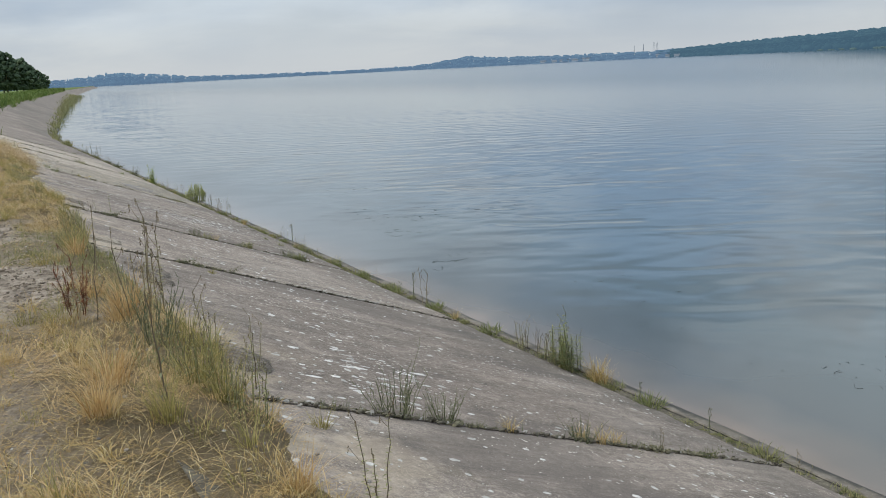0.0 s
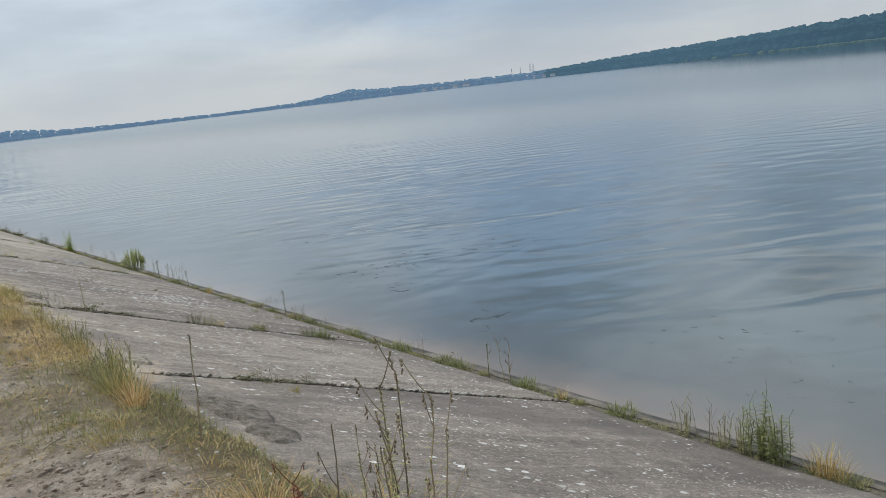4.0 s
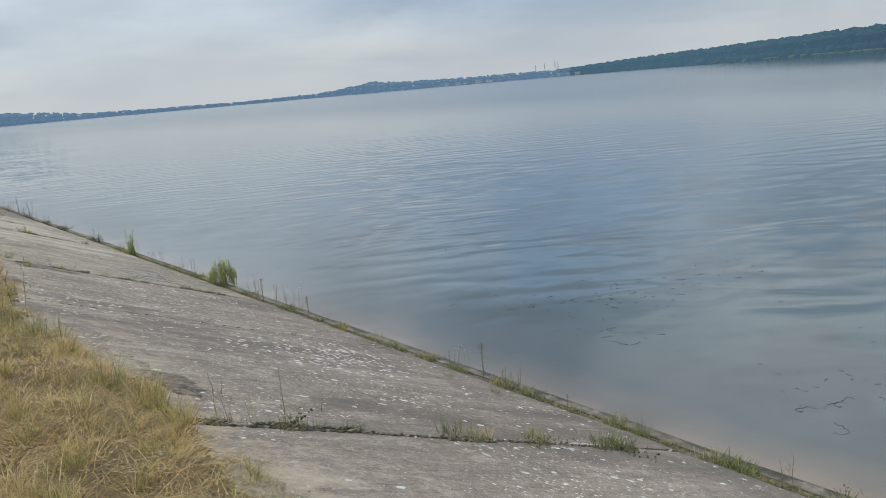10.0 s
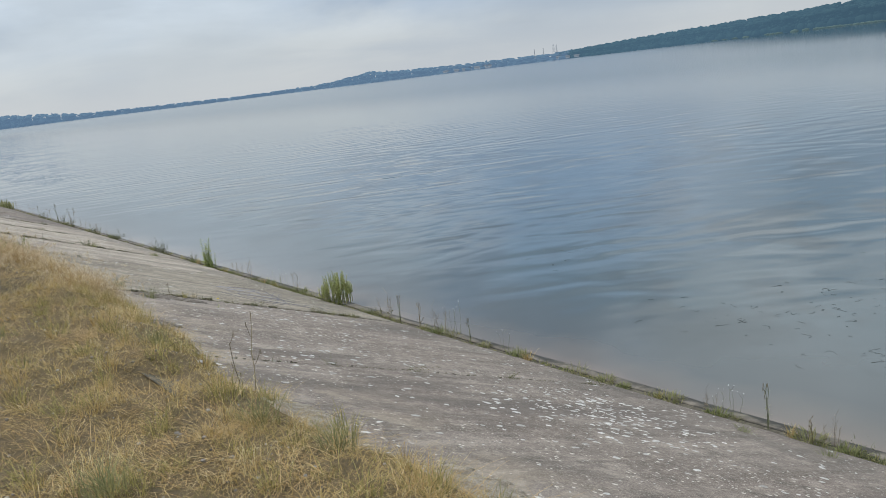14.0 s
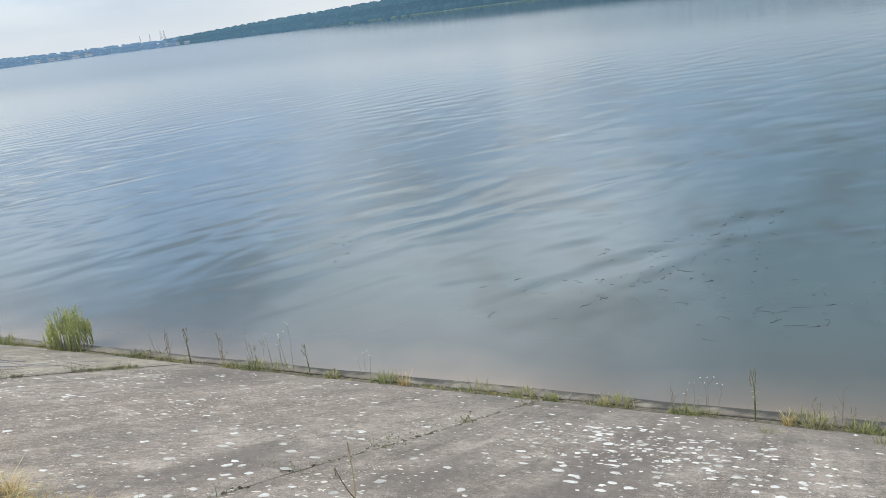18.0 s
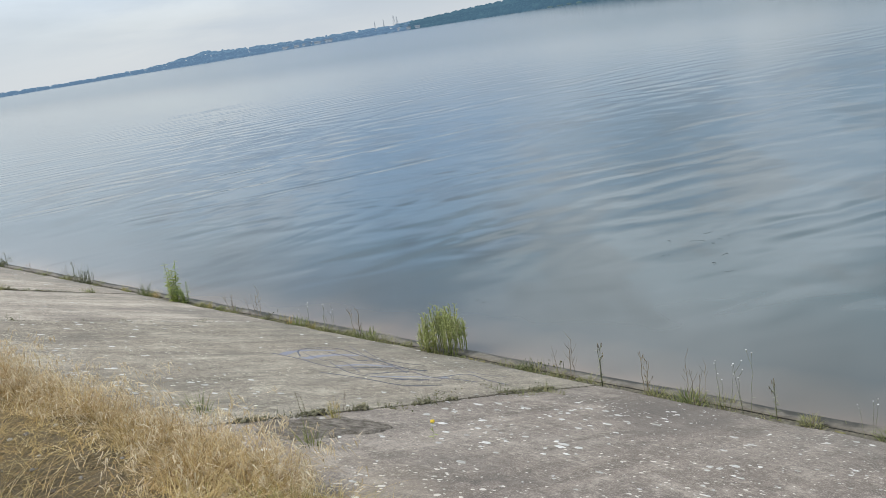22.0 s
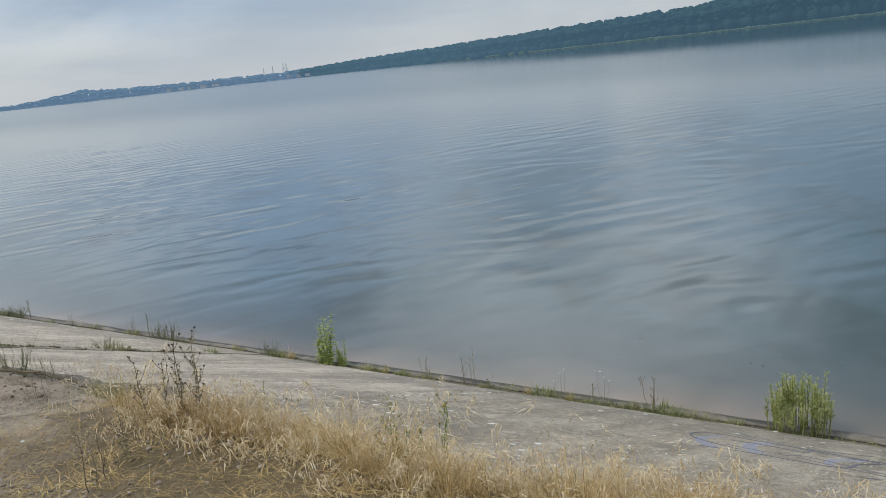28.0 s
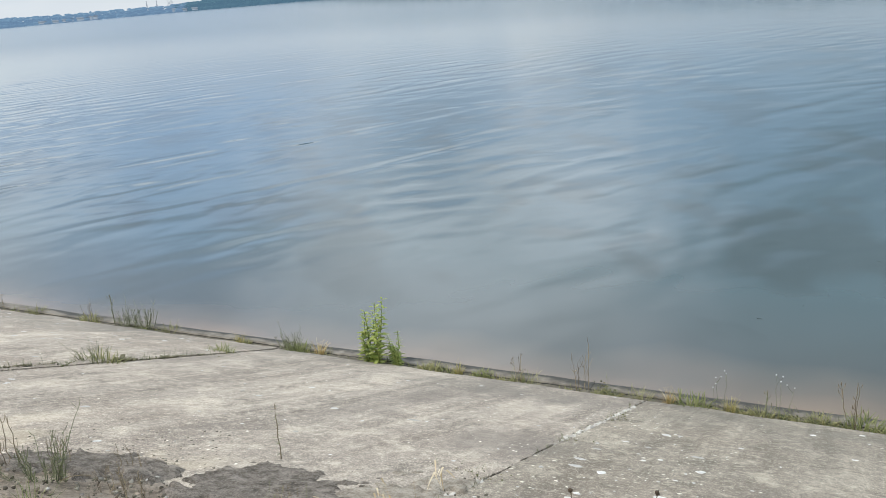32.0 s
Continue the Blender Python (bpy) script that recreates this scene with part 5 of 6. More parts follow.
def plant_out(kinds, where, size_of=1.0):
    """Sets copies of some model plants at (x, y, height); the first ones are the models themselves."""
    for k, (x, y, h) in enumerate(where):
        model = kinds[k % len(kinds)]
        s = h / size_of
        m = Matrix.Translation((x + shore_x(y) * (y > 54), y, rest_z(x, y))) @ Matrix.Rotation(k * 2.399, 4, "Z") @ Matrix.Diagonal((s ** 0.7, s ** 0.7, s, 1))
        if model.name in waiting:
            copy_thing(model, m)
        else:
            waiting[model.name] = (model, m)


waiting = {}

tufts = [grass_tuft(M_OLIVE, 70, 0.2, 0.05, "tuft of yellow-green grass growing in a joint of the slabs"),
         grass_tuft(M_STRAW, 60, 0.2, 0.05, "tuft of dry yellow grass growing in a joint of the slabs"),
         grass_tuft(M_WILD, 60, 0.2, 0.06, "tuft of olive-green grass at the edge of the concrete")]
plant_out(tufts, [(-3.84, 3.40, 0.14), (-2.51, 3.77, 0.12), (-4.12, 7.59, 0.16), (-4.24, 8.27, 0.30), (0.05, 8.62, 0.18), (0.05, 10.31, 0.13), (-4.18, 10.38, 0.2),
                  (-4.16, 12.18, 0.22), (0.05, 12.37, 0.19), (-4.01, 12.40, 0.16), (-4.16, 13.61, 0.14), (-0.44, 13.76, 0.14), (-4.12, 14.17, 0.24), (0.05, 14.35, 0.13), (-0.49, 14.43, 0.12)], 0.2)
plant_out(tufts, [(0.05, 15.70, 0.09), (0.05, 17.51, 0.18), (-3.37, 19.49, 0.18), (-2.89, 19.9, 0.14), (-2.70, 20.14, 0.1), (0.05, 22.90, 0.13), (0.05, 23.94, 0.14), (0.05, 24.38, 0.14),
                  (-4.36, 25.2, 0.13), (0.05, 26.13, 0.13), (0.05, 27.56, 0.17), (0.05, 27.82, 0.18), (0.05, 28.49, 0.14), (-2.05, 11.95, 0.14), (-3.45, 20.3, 0.2), (-3.1, 8.1, 0.1)], 0.2)

plant_out(tufts[1:2], [(0.07, 5.92, 0.34), (0.10, 6.02, 0.26), (0.08, 5.83, 0.24), (-1.95, 3.78, 0.13), (-1.8, 3.76, 0.15), (-1.68, 3.77, 0.12)], 0.2)
mats = [grass_tuft(M_WILD, 190, 0.12, 0.13, "low yellow-green leafy cushion on the kerb", 0.9, 0.011), grass_tuft(M_SAGE, 200, 0.12, 0.14, "low grey-green leafy cushion at the edge of the concrete", 1.0, 0.010),
        grass_tuft(M_SAGE, 110, 0.13, 0.12, "low olive-brown grass cushion at the edge of the concrete", 0.6)]
KERB_TUFTS = [9.2, 9.85, 10.14, 10.3, 10.53, 11.02, 11.44, 11.63, 12.09, 12.4, 12.69, 13.24, 13.86, 14.2, 14.89, 15.05, 15.6, 15.78, 16.14, 16.39, 16.8, 17.72, 18.31, 18.97, 19.23, 19.52, 20.13, 20.88, 22.42, 22.85, 23.07, 23.32, 23.5,
              24.22, 24.89, 25.54, 25.92, 26.4, 27.53, 27.78, 28.43, 29.47, 29.79, 30.6, 31.5, 32.6, 3.9, 4.7, 5.2, 5.7, 7.4, 7.9, 8.4, 33.6, 34.1, 34.7, 35.3, 36.0, 36.5, 37.3, 38.4, 39.2, 40.3, 41.5]
plant_out(mats, [(0.05 + 0.03 * math.sin(9 * y), y, 0.10 + 0.05 * math.sin(5 * y)) for y in KERB_TUFTS], 0.13)
plant_out(mats, [(-0.85, 11.93, 0.17), (-1.6, 12.0, 0.12), (-2.2, 12.0, 0.13), (-0.73, 28.02, 0.12), (-1.9, 28.03, 0.16)], 0.13)
plant_out(mats[2:], [(-0.8, 19.95, 0.10), (-1.1, 19.98, 0.09), (0.04, 20.5, 0.09), (0.05, 20.75, 0.1), (0.04, 21.1, 0.09), (0.05, 22.65, 0.1), (0.04, 23.7, 0.1), (0.05, 24.6, 0.1)], 0.13)
wisps = [grass_tuft(M_SAGE, 110, 0.26, 0.10, "upright wiry grey-green tuft at the edge of the turf", 0.4), grass_tuft(M_OLIVE, 120, 0.26, 0.12, "upright olive-green grass tuft at the edge of the turf", 0.35)]
plant_out(wisps, [(-4.25, 12.4, 0.24), (-4.15, 12.06, 0.2), (-4.33, 13.85, 0.2), (-4.27, 13.28, 0.18), (-4.24, 12.93, 0.15), (-4.43, 14.83, 0.2), (-4.42, 14.42, 0.22), (-5.2, 13.2, 0.15), (-5.1, 12.5, 0.15), (-4.1, 11.8, 0.18),
                  (-5.3, 13.6, 0.16), (-4.9, 10.6, 0.17), (-4.2, 9.3, 0.22), (-4.15, 10.1, 0.25), (-4.3, 16.3, 0.2), (-4.12, 17.2, 0.16), (-5.2, 16.4, 0.16), (-5.5, 11.6, 0.16)], 0.26)
plant_out(wisps[:1], [(-4.37, 7.72, 0.2), (-4.32, 7.6, 0.16), (-3.98, 24.68, 0.18), (-4.06, 24.74, 0.14)], 0.26)

dry = [stems_weed("dry_weed", "brown dried weed with thin branching stems", "weed", 3, 0.4, 0.04, M_DRY, M_GREY, 0.03, 0.008, 10, ("spike", M_DRY, 0.005), 4),
       stems_weed("dry_weed", "grey-green upright weed with seed spikes", "weed", 2, 0.4, 0.03, M_GREY, M_GREY, 0.04, 0.009, 16, ("spike", M_DRY, 0.006), 2),
       stems_weed("dry_weed", "thin dead weed stalks with a few twigs", "weed", 4, 0.4, 0.06, M_DRY, M_DRY, 0.03, 0.006, 4, None, 5, 0.0025)]
plant_out(dry, [(0.05, 3.62, 0.15), (0.05, 4.47, 0.23), (0.05, 6.95, 0.36), (0.05, 9.43, 0.50), (0.05, 9.75, 0.40), (0.05, 11.02, 0.25), (-2.32, 11.71, 0.12), (0.05, 13.3, 0.15),
                (0.05, 13.99, 0.27), (0.05, 14.15, 0.23), (0.05, 14.57, 0.40), (0.05, 15.13, 0.22), (0.05, 18.27, 0.11), (0.05, 18.53, 0.32), (0.05, 19.15, 0.39)], 0.4)
plant_out(dry, [(0.05, 19.62, 0.34), (0.05, 20.02, 0.41), (0.05, 20.37, 0.40), (0.05, 23.13, 0.34), (0.05, 23.71, 0.20), (0.05, 25.06, 0.39), (0.05, 25.56, 0.25), (0.05, 30.24, 0.34), (0.05, 30.58, 0.26),
                (0.05, 31.98, 0.19), (0.05, 33.18, 0.31), (0.05, 34.3, 0.26), (0.05, 35.1, 0.34), (0.05, 35.9, 0.28), (0.05, 36.8, 0.36), (0.05, 41.2, 0.4), (0.05, 42.6, 0.45), (0.05, 43.8, 0.4), (0.05, 38.10, 0.6), (0.05, 39.68, 0.66), (0.05, 46.45, 0.5), (-1.3, 3.72, 0.16), (0.05, 5.3, 0.2)], 0.4)

stalk = [stems_weed("tall_stalk", "single tall dry stalk with narrow leaves", "weed", 1, 0.4, 0.01, M_DRY, M_GREY, 0.045, 0.008, 18, ("spike", M_DRY, 0.006), 0, 0.004),
         stems_weed("tall_stalk", "pair of brown dead stalks with bent twigs", "weed", 2, 0.4, 0.04, M_DRY, M_DRY, 0.03, 0.006, 6, ("spike", M_DRY, 0.005), 3, 0.003)]
plant_out(stalk, [(-3.98, 3.94, 0.32), (-3.75, 12.0, 0.2), (-3.65, 11.95, 0.16), (-4.20, 15.04, 0.42),
                  (-2.97, 20.05, 0.16), (-2.7, 20.08, 0.14), (-3.21, 25.33, 0.27), (-3.6, 12.6, 0.2), (-4.35, 6.6, 0.5), (-4.45, 8.9, 0.4), (-4.5, 3.3, 0.5), (-4.6, 4.9, 0.5), (-3.0, 19.95, 0.16)], 0.4)

green = [stems_weed("green_stem", "single thin green stem with narrow feathery leaves in a joint", "weed", 1, 0.36, 0.01, M_WILD, M_WILD, 0.04, 0.006, 46, None, 0, 0.0028, 0.15)]
plant_out(green, [(-3.42, 12.08, 0.36), (-3.8, 12.1, 0.16), (-3.6, 12.06, 0.18)], 0.36)
spike = [stems_weed("seeded_spike", "brown upright spike thick with dry seed and small leaves", "weed", 1, 0.4, 0.01, M_DRY, M_SAGE, 0.026, 0.010, 70, ("spike", M_DRY, 0.008), 5, 0.0035, 0.3)]
plant_out(spike, [(-4.17, 5.29, 0.40), (-4.12, 5.36, 0.54), (-4.2, 5.4, 0.3), (-4.1, 5.5, 0.26)], 0.4)

cushions = [low_cushion("low cushion of dark moss and sprouts in a slab joint", M_MOSS, 95, 0.10, 0.06), low_cushion("flat mat of brown moss on the concrete", M_MOSS, 110, 0.15, 0.05)]
plant_out(cushions, [(-0.84, 3.73, 0.06), (-1.57, 3.73, 0.05), (-3.16, 8.5, 0.06), (-2.8, 8.55, 0.05), (0.05, 10.62, 0.08), (-1.76, 11.9, 0.08), (-0.89, 11.9, 0.12), (0.05, 13.71, 0.1), (-1.38, 16.2, 0.05),
                     (-0.38, 16.2, 0.06), (-2.39, 20.05, 0.06), (-1.22, 20.05, 0.07), (-0.9, 20.0, 0.05), (-2.07, 20.05, 0.06), (0.05, 20.86, 0.11), (0.05, 23.41, 0.08), (0.05, 24.83, 0.07)], 0.06)
plant_out(cushions, [(-2.25, 28.0, 0.05), (-1.6, 28.0, 0.05), (-1.0, 28.0, 0.06), (0.05, 33.58, 0.12), (0.05, 33.86, 0.12), (-2.4, 16.25, 0.05), (-1.9, 24.55, 0.04), (-2.9, 24.55, 0.05), (-3.3, 8.5, 0.06),
                     (-1.1, 24.5, 0.05), (-3.0, 28.0, 0.06), (-2.0, 32.1, 0.08), (-1.2, 36.1, 0.08), (-2.4, 36.1, 0.08), (-1.6, 40.2, 0.1), (-3.1, 16.3, 0.05), (-3.45, 11.97, 0.09)], 0.06)

wiry = [stems_weed("wiry_weed", "low bushy weed with many thin grey-green stems", "weed", 26, 0.3, 0.07, M_GREY, M_GREY, 0.026, 0.006, 12, None, 3, 0.0024, 0.08, 3.4)]
plant_out(wiry, [(-3.24, 3.81, 0.32), (-1.98, 3.74, 0.19), (-2.95, 3.8, 0.22), (-2.32, 12.0, 0.17), (-1.0, 11.86, 0.2), (-4.02, 25.63, 0.2), (-1.94, 28.05, 0.2), (0.05, 29.77, 0.32), (0.05, 30.0, 0.26), (0.05, 33.5, 0.24), (0.06, 33.9, 0.2), (0.05, 35.3, 0.26), (0.05, 35.8, 0.22), (0.05, 39.5, 0.36), (0.04, 38.2, 0.3), (0.05, 42.2, 0.3), (0.05, 27.9, 0.22), (-4.3, 26.0, 0.2), (-0.75, 11.86, 0.15), (-4.35, 4.4, 0.35)], 0.3)

leafy = [stems_weed("leafy_weed", "tall green leafy weed rooted at the waterline", "weed", 7, 0.55, 0.07, M_GREEN, M_LIME, 0.085, 0.027, 46, None, 0, 0.004)]
plant_out(leafy, [(0.0, 26.93, 0.64), (0.05, 26.72, 0.3)], 0.55)
slim = [stems_weed("slim_leafy_weed", "tall thin green stems with narrow leaves on the kerb", "weed", 7, 0.55, 0.08, M_SAGE, M_WILD, 0.062, 0.018, 46, ("spike", M_DRY, 0.004), 1, 0.003, 0.2),
        stems_weed("slim_leafy_weed", "short brown-green weed with upright branching stems on the kerb", "weed", 6, 0.4, 0.06, M_DRY, M_SAGE, 0.040, 0.014, 30, ("spike", M_DRY, 0.005), 4, 0.003)]
plant_out(slim, [(0.05, 6.50, 0.56), (0.05, 7.16, 0.38), (0.05, 6.26, 0.50), (0.04, 6.78, 0.34), (0.05, 6.38, 0.40), (0.05, 6.62, 0.36)], 0.5)
clump = [stems_weed("willowherb_clump", "dense light green clump of upright leafy stems at the waterline", "weed", 78, 0.46, 0.21, M_WILLOW, M_WILLOW, 0.058, 0.018, 20, None, 0, 0.0038, 0.42, 0.6, 0.9)]
plant_out(clump, [(0.13, 21.93, 0.52)], 0.46)

rust = [stems_weed("dock_stalk", "rust-red dock stalk full of dry seeds", "weed", 3, 0.45, 0.03, M_RUST, M_RUST, 0.03, 0.018, 70, ("spike", M_RUST, 0.006), 5, 0.0035, 0.25)]
plant_out(rust, [(-4.66, 5.05, 0.36), (-4.63, 5.12, 0.28)], 0.45)
bush = [stems_weed("verge_bush", "bushy grey-green weed with upright seed spikes in the turf", "weed", 13, 0.36, 0.12, M_SAGE, M_SAGE, 0.035, 0.007, 16, ("spike", M_DRY, 0.005), 3, 0.0025),
        stems_weed("verge_bush", "pair of tall grey-brown spikes with small leaves", "weed", 3, 0.5, 0.06, M_DRY, M_SAGE, 0.03, 0.010, 40, ("spike", M_DRY, 0.007), 2, 0.0035)]
plant_out(bush, [(-4.29, 3.63, 0.36), (-4.28, 5.03, 0.42), (-4.36, 7.75, 0.3), (-4.33, 4.86, 0.34), (-4.23, 3.3, 0.3), (-4.07, 4.4, 0.26), (-4.42, 4.0, 0.32), (-3.95, 2.56, 0.24), (-4.3, 7.95, 0.26), (-3.83, 4.45, 0.2), (-4.25, 9.0, 0.24)], 0.36)
tall = [grass_tuft(M_SWEPT, 130, 0.34, 0.08, "tall orange-yellow dry grass tuft in the turf", 0.35), grass_tuft(M_OLIVE, 120, 0.34, 0.08, "tall yellow-green grass tuft in the turf", 0.35)]
plant_out(tall, [(-4.38, 5.0, 0.38), (-4.3, 3.72, 0.36), (-4.45, 4.9, 0.3), (-4.18, 4.46, 0.32), (-4.68, 3.7, 0.28), (-4.1, 4.3, 0.26), (-4.79, 3.31, 0.24), (-4.26, 3.45, 0.3), (-4.5, 5.6, 0.24), (-4.4, 7.6, 0.3), (-4.4, 7.3, 0.26), (-4.55, 3.2, 0.24), (-4.28, 2.5, 0.2)], 0.34)

flower = [stems_weed("white_flower", "thin pale stalks with small white flower heads", "flower", 3, 0.45, 0.05, M_GREY, M_GREY, 0.03, 0.006, 5, ("disc", M_WHITE, 0.006), 1, 0.0018)]
plant_out(flower, [(0.05, 14.88, 0.34), (0.05, 18.76, 0.5), (0.05, 18.95, 0.4), (0.05, 17.9, 0.3), (0.05, 15.0, 0.25), (0.05, 23.6, 0.35), (0.05, 24.0, 0.3)], 0.45)

thistle = [stems_weed("seeded_thistle", "dark brown dead thistle with round seed heads", "weed", 2, 0.36, 0.05, M_DRY, M_THISTLE, 0.038, 0.014, 26, ("ball", M_DARK, 0.0048), 9, 0.003)]
plant_out(thistle, [(-4.36, 23.8, 0.30), (-4.33, 23.58, 0.38), (-4.7, 23.5, 0.18), (-4.30, 23.66, 0.28)], 0.36)
herb = [stems_weed("yarrow", "yellow-green herb with feathery leaves and small yellow heads", "weed", 4, 0.26, 0.06, M_GREEN, M_GREEN, 0.03, 0.009, 14, ("ball", M_OLIVE, 0.0055), 3, 0.0025)]
plant_out(herb, [(-3.95, 22.6, 0.28), (-3.9, 22.75, 0.24), (-4.1, 22.65, 0.22), (-3.77, 23.83, 0.2)], 0.26)
ragwort = [stems_weed("yellow_flower", "small plant with one yellow flower on the concrete", "flower", 1, 0.12, 0.01, M_GREEN, M_GREEN, 0.03, 0.01, 6, ("disc", M_YELLOW, 0.014), 0, 0.002)]
plant_out(ragwort, [(-2.75, 19.3, 0.12)], 0.12)
for model, m in waiting.values():
    model.matrix_basis = m

# dead twigs and weeds on the bare soil
twigs = [stems_weed("dead_weed", "small grey dead weed on the bare soil", "weed", 5, 0.18, 0.06, M_DRY, M_DRY, 0.02, 0.004, 3, None, 4, 0.002)]
plant_out(twigs, [(-3.7, 25.62, 0.12), (-3.84, 25.78, 0.14), (-4.0, 26.05, 0.2), (-3.62, 24.95, 0.09), (-3.95, 25.4, 0.12), (-4.0, 25.9, 0.22), (-4.1, 25.1, 0.14), (-4.3, 26.4, 0.2), (-3.9, 26.6, 0.18), (-4.6, 25.6, 0.15), (-4.9, 24.3, 0.16), (-5.0, 23.2, 0.18), (-4.4, 24.7, 0.14), (-5.3, 24.9, 0.2), (-4.8, 27.0, 0.2), (-4.2, 27.4, 0.25)], 0.18)
for model, m in waiting.values():
    model.matrix_basis = m
pieces = []
for k in range(420):
    y = rng.uniform(0, 30)
    u = edge_u(y) - 0.1 - 2.6 * rng.random()
    a, l = rng.uniform(0, 6.3), rng.uniform(0.03, 0.16)
    z = ground_z(u, y) + 0.006
    pieces.append(tube(bend((u, y, z), (u + l * math.cos(a), y + l * math.sin(a), z + rng.uniform(0, 0.02)), 0.006, 3, 0.004), 0.0025, 0.0012, 4))
tagged(new("twig_litter", mesh_of("twig_litter", *join(pieces), M_DRY)), "broken brown twigs lying on the soil", "twigs", kind="stuff")

branch = [tube(bend((-4.32, 25.22, ground_z(-4.32, 25.22) + 0.008), (-4.02, 24.98, ground_z(-4.02, 24.98) + 0.03), 0.01, 6, 0.008), 0.008, 0.004, 6)]
for x1, y1 in ((-4.1, 25.16), (-4.02, 25.08), (-4.2, 25.04)):
    branch.append(tube(bend((-4.17, 25.1, ground_z(-4.17, 25.1) + 0.022), (x1, y1, ground_z(x1, y1) + 0.04), 0.012, 4, 0.006), 0.005, 0.002, 5))
tagged(new("dead_branch", mesh_of("dead_branch", *join(branch), M_DRY)), "pale dry forked branch lying on the bare soil", "branch")

# fringe of short growth all along the gap behind the kerb, and in the joints
roots = []
while len(roots) < 8500:
    y = -8 + 58 * rng.random()
    if noise.noise(Vector((y * 1.1, 3.3, 0))) + 0.5 * noise.noise(Vector((y * 4.0, 8.1, 0))) > rng.uniform(-0.1, 0.6):
        roots.append((shore_x(y) + 0.06 + rng.normal(0, 0.035), y, 0.045))
v, f, _ = blades(roots, rng.uniform(0.03, 0.10, len(roots)) * np.array([0.6 + 1.1 * max(0, noise.noise(Vector((p[1] * 2.3, 0, 9)))) for p in roots]), np.abs(rng.normal(0, 0.5, len(roots))), rng.uniform(0, 6.3, len(roots)), np.full(len(roots), 0.008), 0.7)
tagged(new("kerb_fringe", mesh_of("kerb_fringe", v, f, M_SAGE)), "fringe of short grass in the gap behind the kerb", "grass", kind="stuff")
cs = [(shore_x(p[1]) + 0.06 + rng.normal(0, 0.03), p[1] + rng.normal(0, 0.05), 0.05) for p in roots[:1500]]
tagged(new("kerb_moss", mesh_of("kerb_moss", *clumps(cs, [(s, s, s * 0.6) for s in rng.uniform(0.012, 0.035, len(cs))], 0.5), M_MOSS)), "moss in the gap behind the kerb", "moss", kind="stuff")
roots = []
for jy in joints:
    if -1 < jy < 60:
        while rng.random() < 0.997:
            u = -4.2 * rng.random()
            if noise.noise(Vector((u * 1.3, jy, 0))) > rng.uniform(-0.35, 0.55):
                roots.append((shore_x(jy) + u, jy + rng.normal(0, 0.018), slab_z(u) - 0.035))
v, f, _ = blades(roots, rng.uniform(0.02, 0.075, len(roots)), np.abs(rng.normal(0, 0.6, len(roots))), rng.uniform(0, 6.3, len(roots)), np.full(len(roots), 0.005), 0.7)
tagged(new("joint_growth", mesh_of("joint_growth", v, f, M_GREY)), "short grass and moss in the slab joints", "grass", kind="stuff")

cs, ss = [], []
for jy in joints:
    if -1 < jy < 60:
        for k in range(420 if jy < 33 else 150):
            u = -4.25 * rng.random()
            if noise.noise(Vector((u * 2.1, jy * 3, 6))) + 0.25 > rng.uniform(-0.4, 0.6):
                s_ = rng.uniform(0.004, 0.015)
                cs.append((shore_x(jy) + u, jy + rng.normal(0, 0.014) + 0.035 * noise.noise(Vector((u * 0.5, jy, 11))), slab_z(u) - 0.022))
                ss.append((s_ * 1.5, s_, s_ * 0.8))
tagged(new("joint_crumbs", mesh_of("joint_crumbs", *clumps(cs, ss, 0.45), M_CRUMB)), "crumbs of soil and moss filling the slab joints", "soil", kind="stuff")

# ridges of dark moss and sprouts where the joints are most overgrown
cs, ss, roots = [], [], []
for jy, u0, u1 in ((3.75, -3.7, -2.6), (3.75, -2.0, -0.7), (8.52, -3.35, -2.85), (11.97, -4.0, -2.95), (11.9, -2.4, -2.0), (11.88, -1.1, -0.6), (20.05, -3.4, -2.5), (20.05, -2.15, -1.7),
                   (20.07, -1.25, -0.55), (28.05, -4.0, -2.2), (28.0, -1.9, -1.0), (32.1, -3.6, -1.2), (36.1, -3.8, -1.0)):
    for k in range(int(230 * (u1 - u0))):
        u = rng.uniform(u0, u1)
        thick = max(0.15, 0.55 + noise.noise(Vector((u * 5, jy, 41))))
        y = jy + rng.normal(0, 0.018) * thick + 0.035 * noise.noise(Vector((u * 0.5, jy, 11)))
        s_ = rng.uniform(0.005, 0.016) * thick
        cs.append((u, y, slab_top(u, y) + rng.uniform(-0.006, 0.012) * thick))
        ss.append((s_ * 1.4, s_, s_ * 0.8))
        if rng.random() < 0.55:
            roots.append((u, y, slab_top(u, y)))
tagged(new("joint_moss", mesh_of("joint_moss", *clumps(cs, ss, 0.5), M_RIDGE)), "dark brown-green moss in ridges along the slab joints", "moss", kind="stuff")
v, f, _ = blades(roots, 0.02 + 0.07 * rng.random(len(roots)) ** 2, np.abs(rng.normal(0, 0.5, len(roots))), rng.uniform(0, 6.3, len(roots)), np.full(len(roots), 0.0035), 0.6)
tagged(new("joint_sprouts", mesh_of("joint_sprouts", v, f, M_GREY)), "thin grey-green sprouts in the overgrown joints", "grass", kind="stuff")

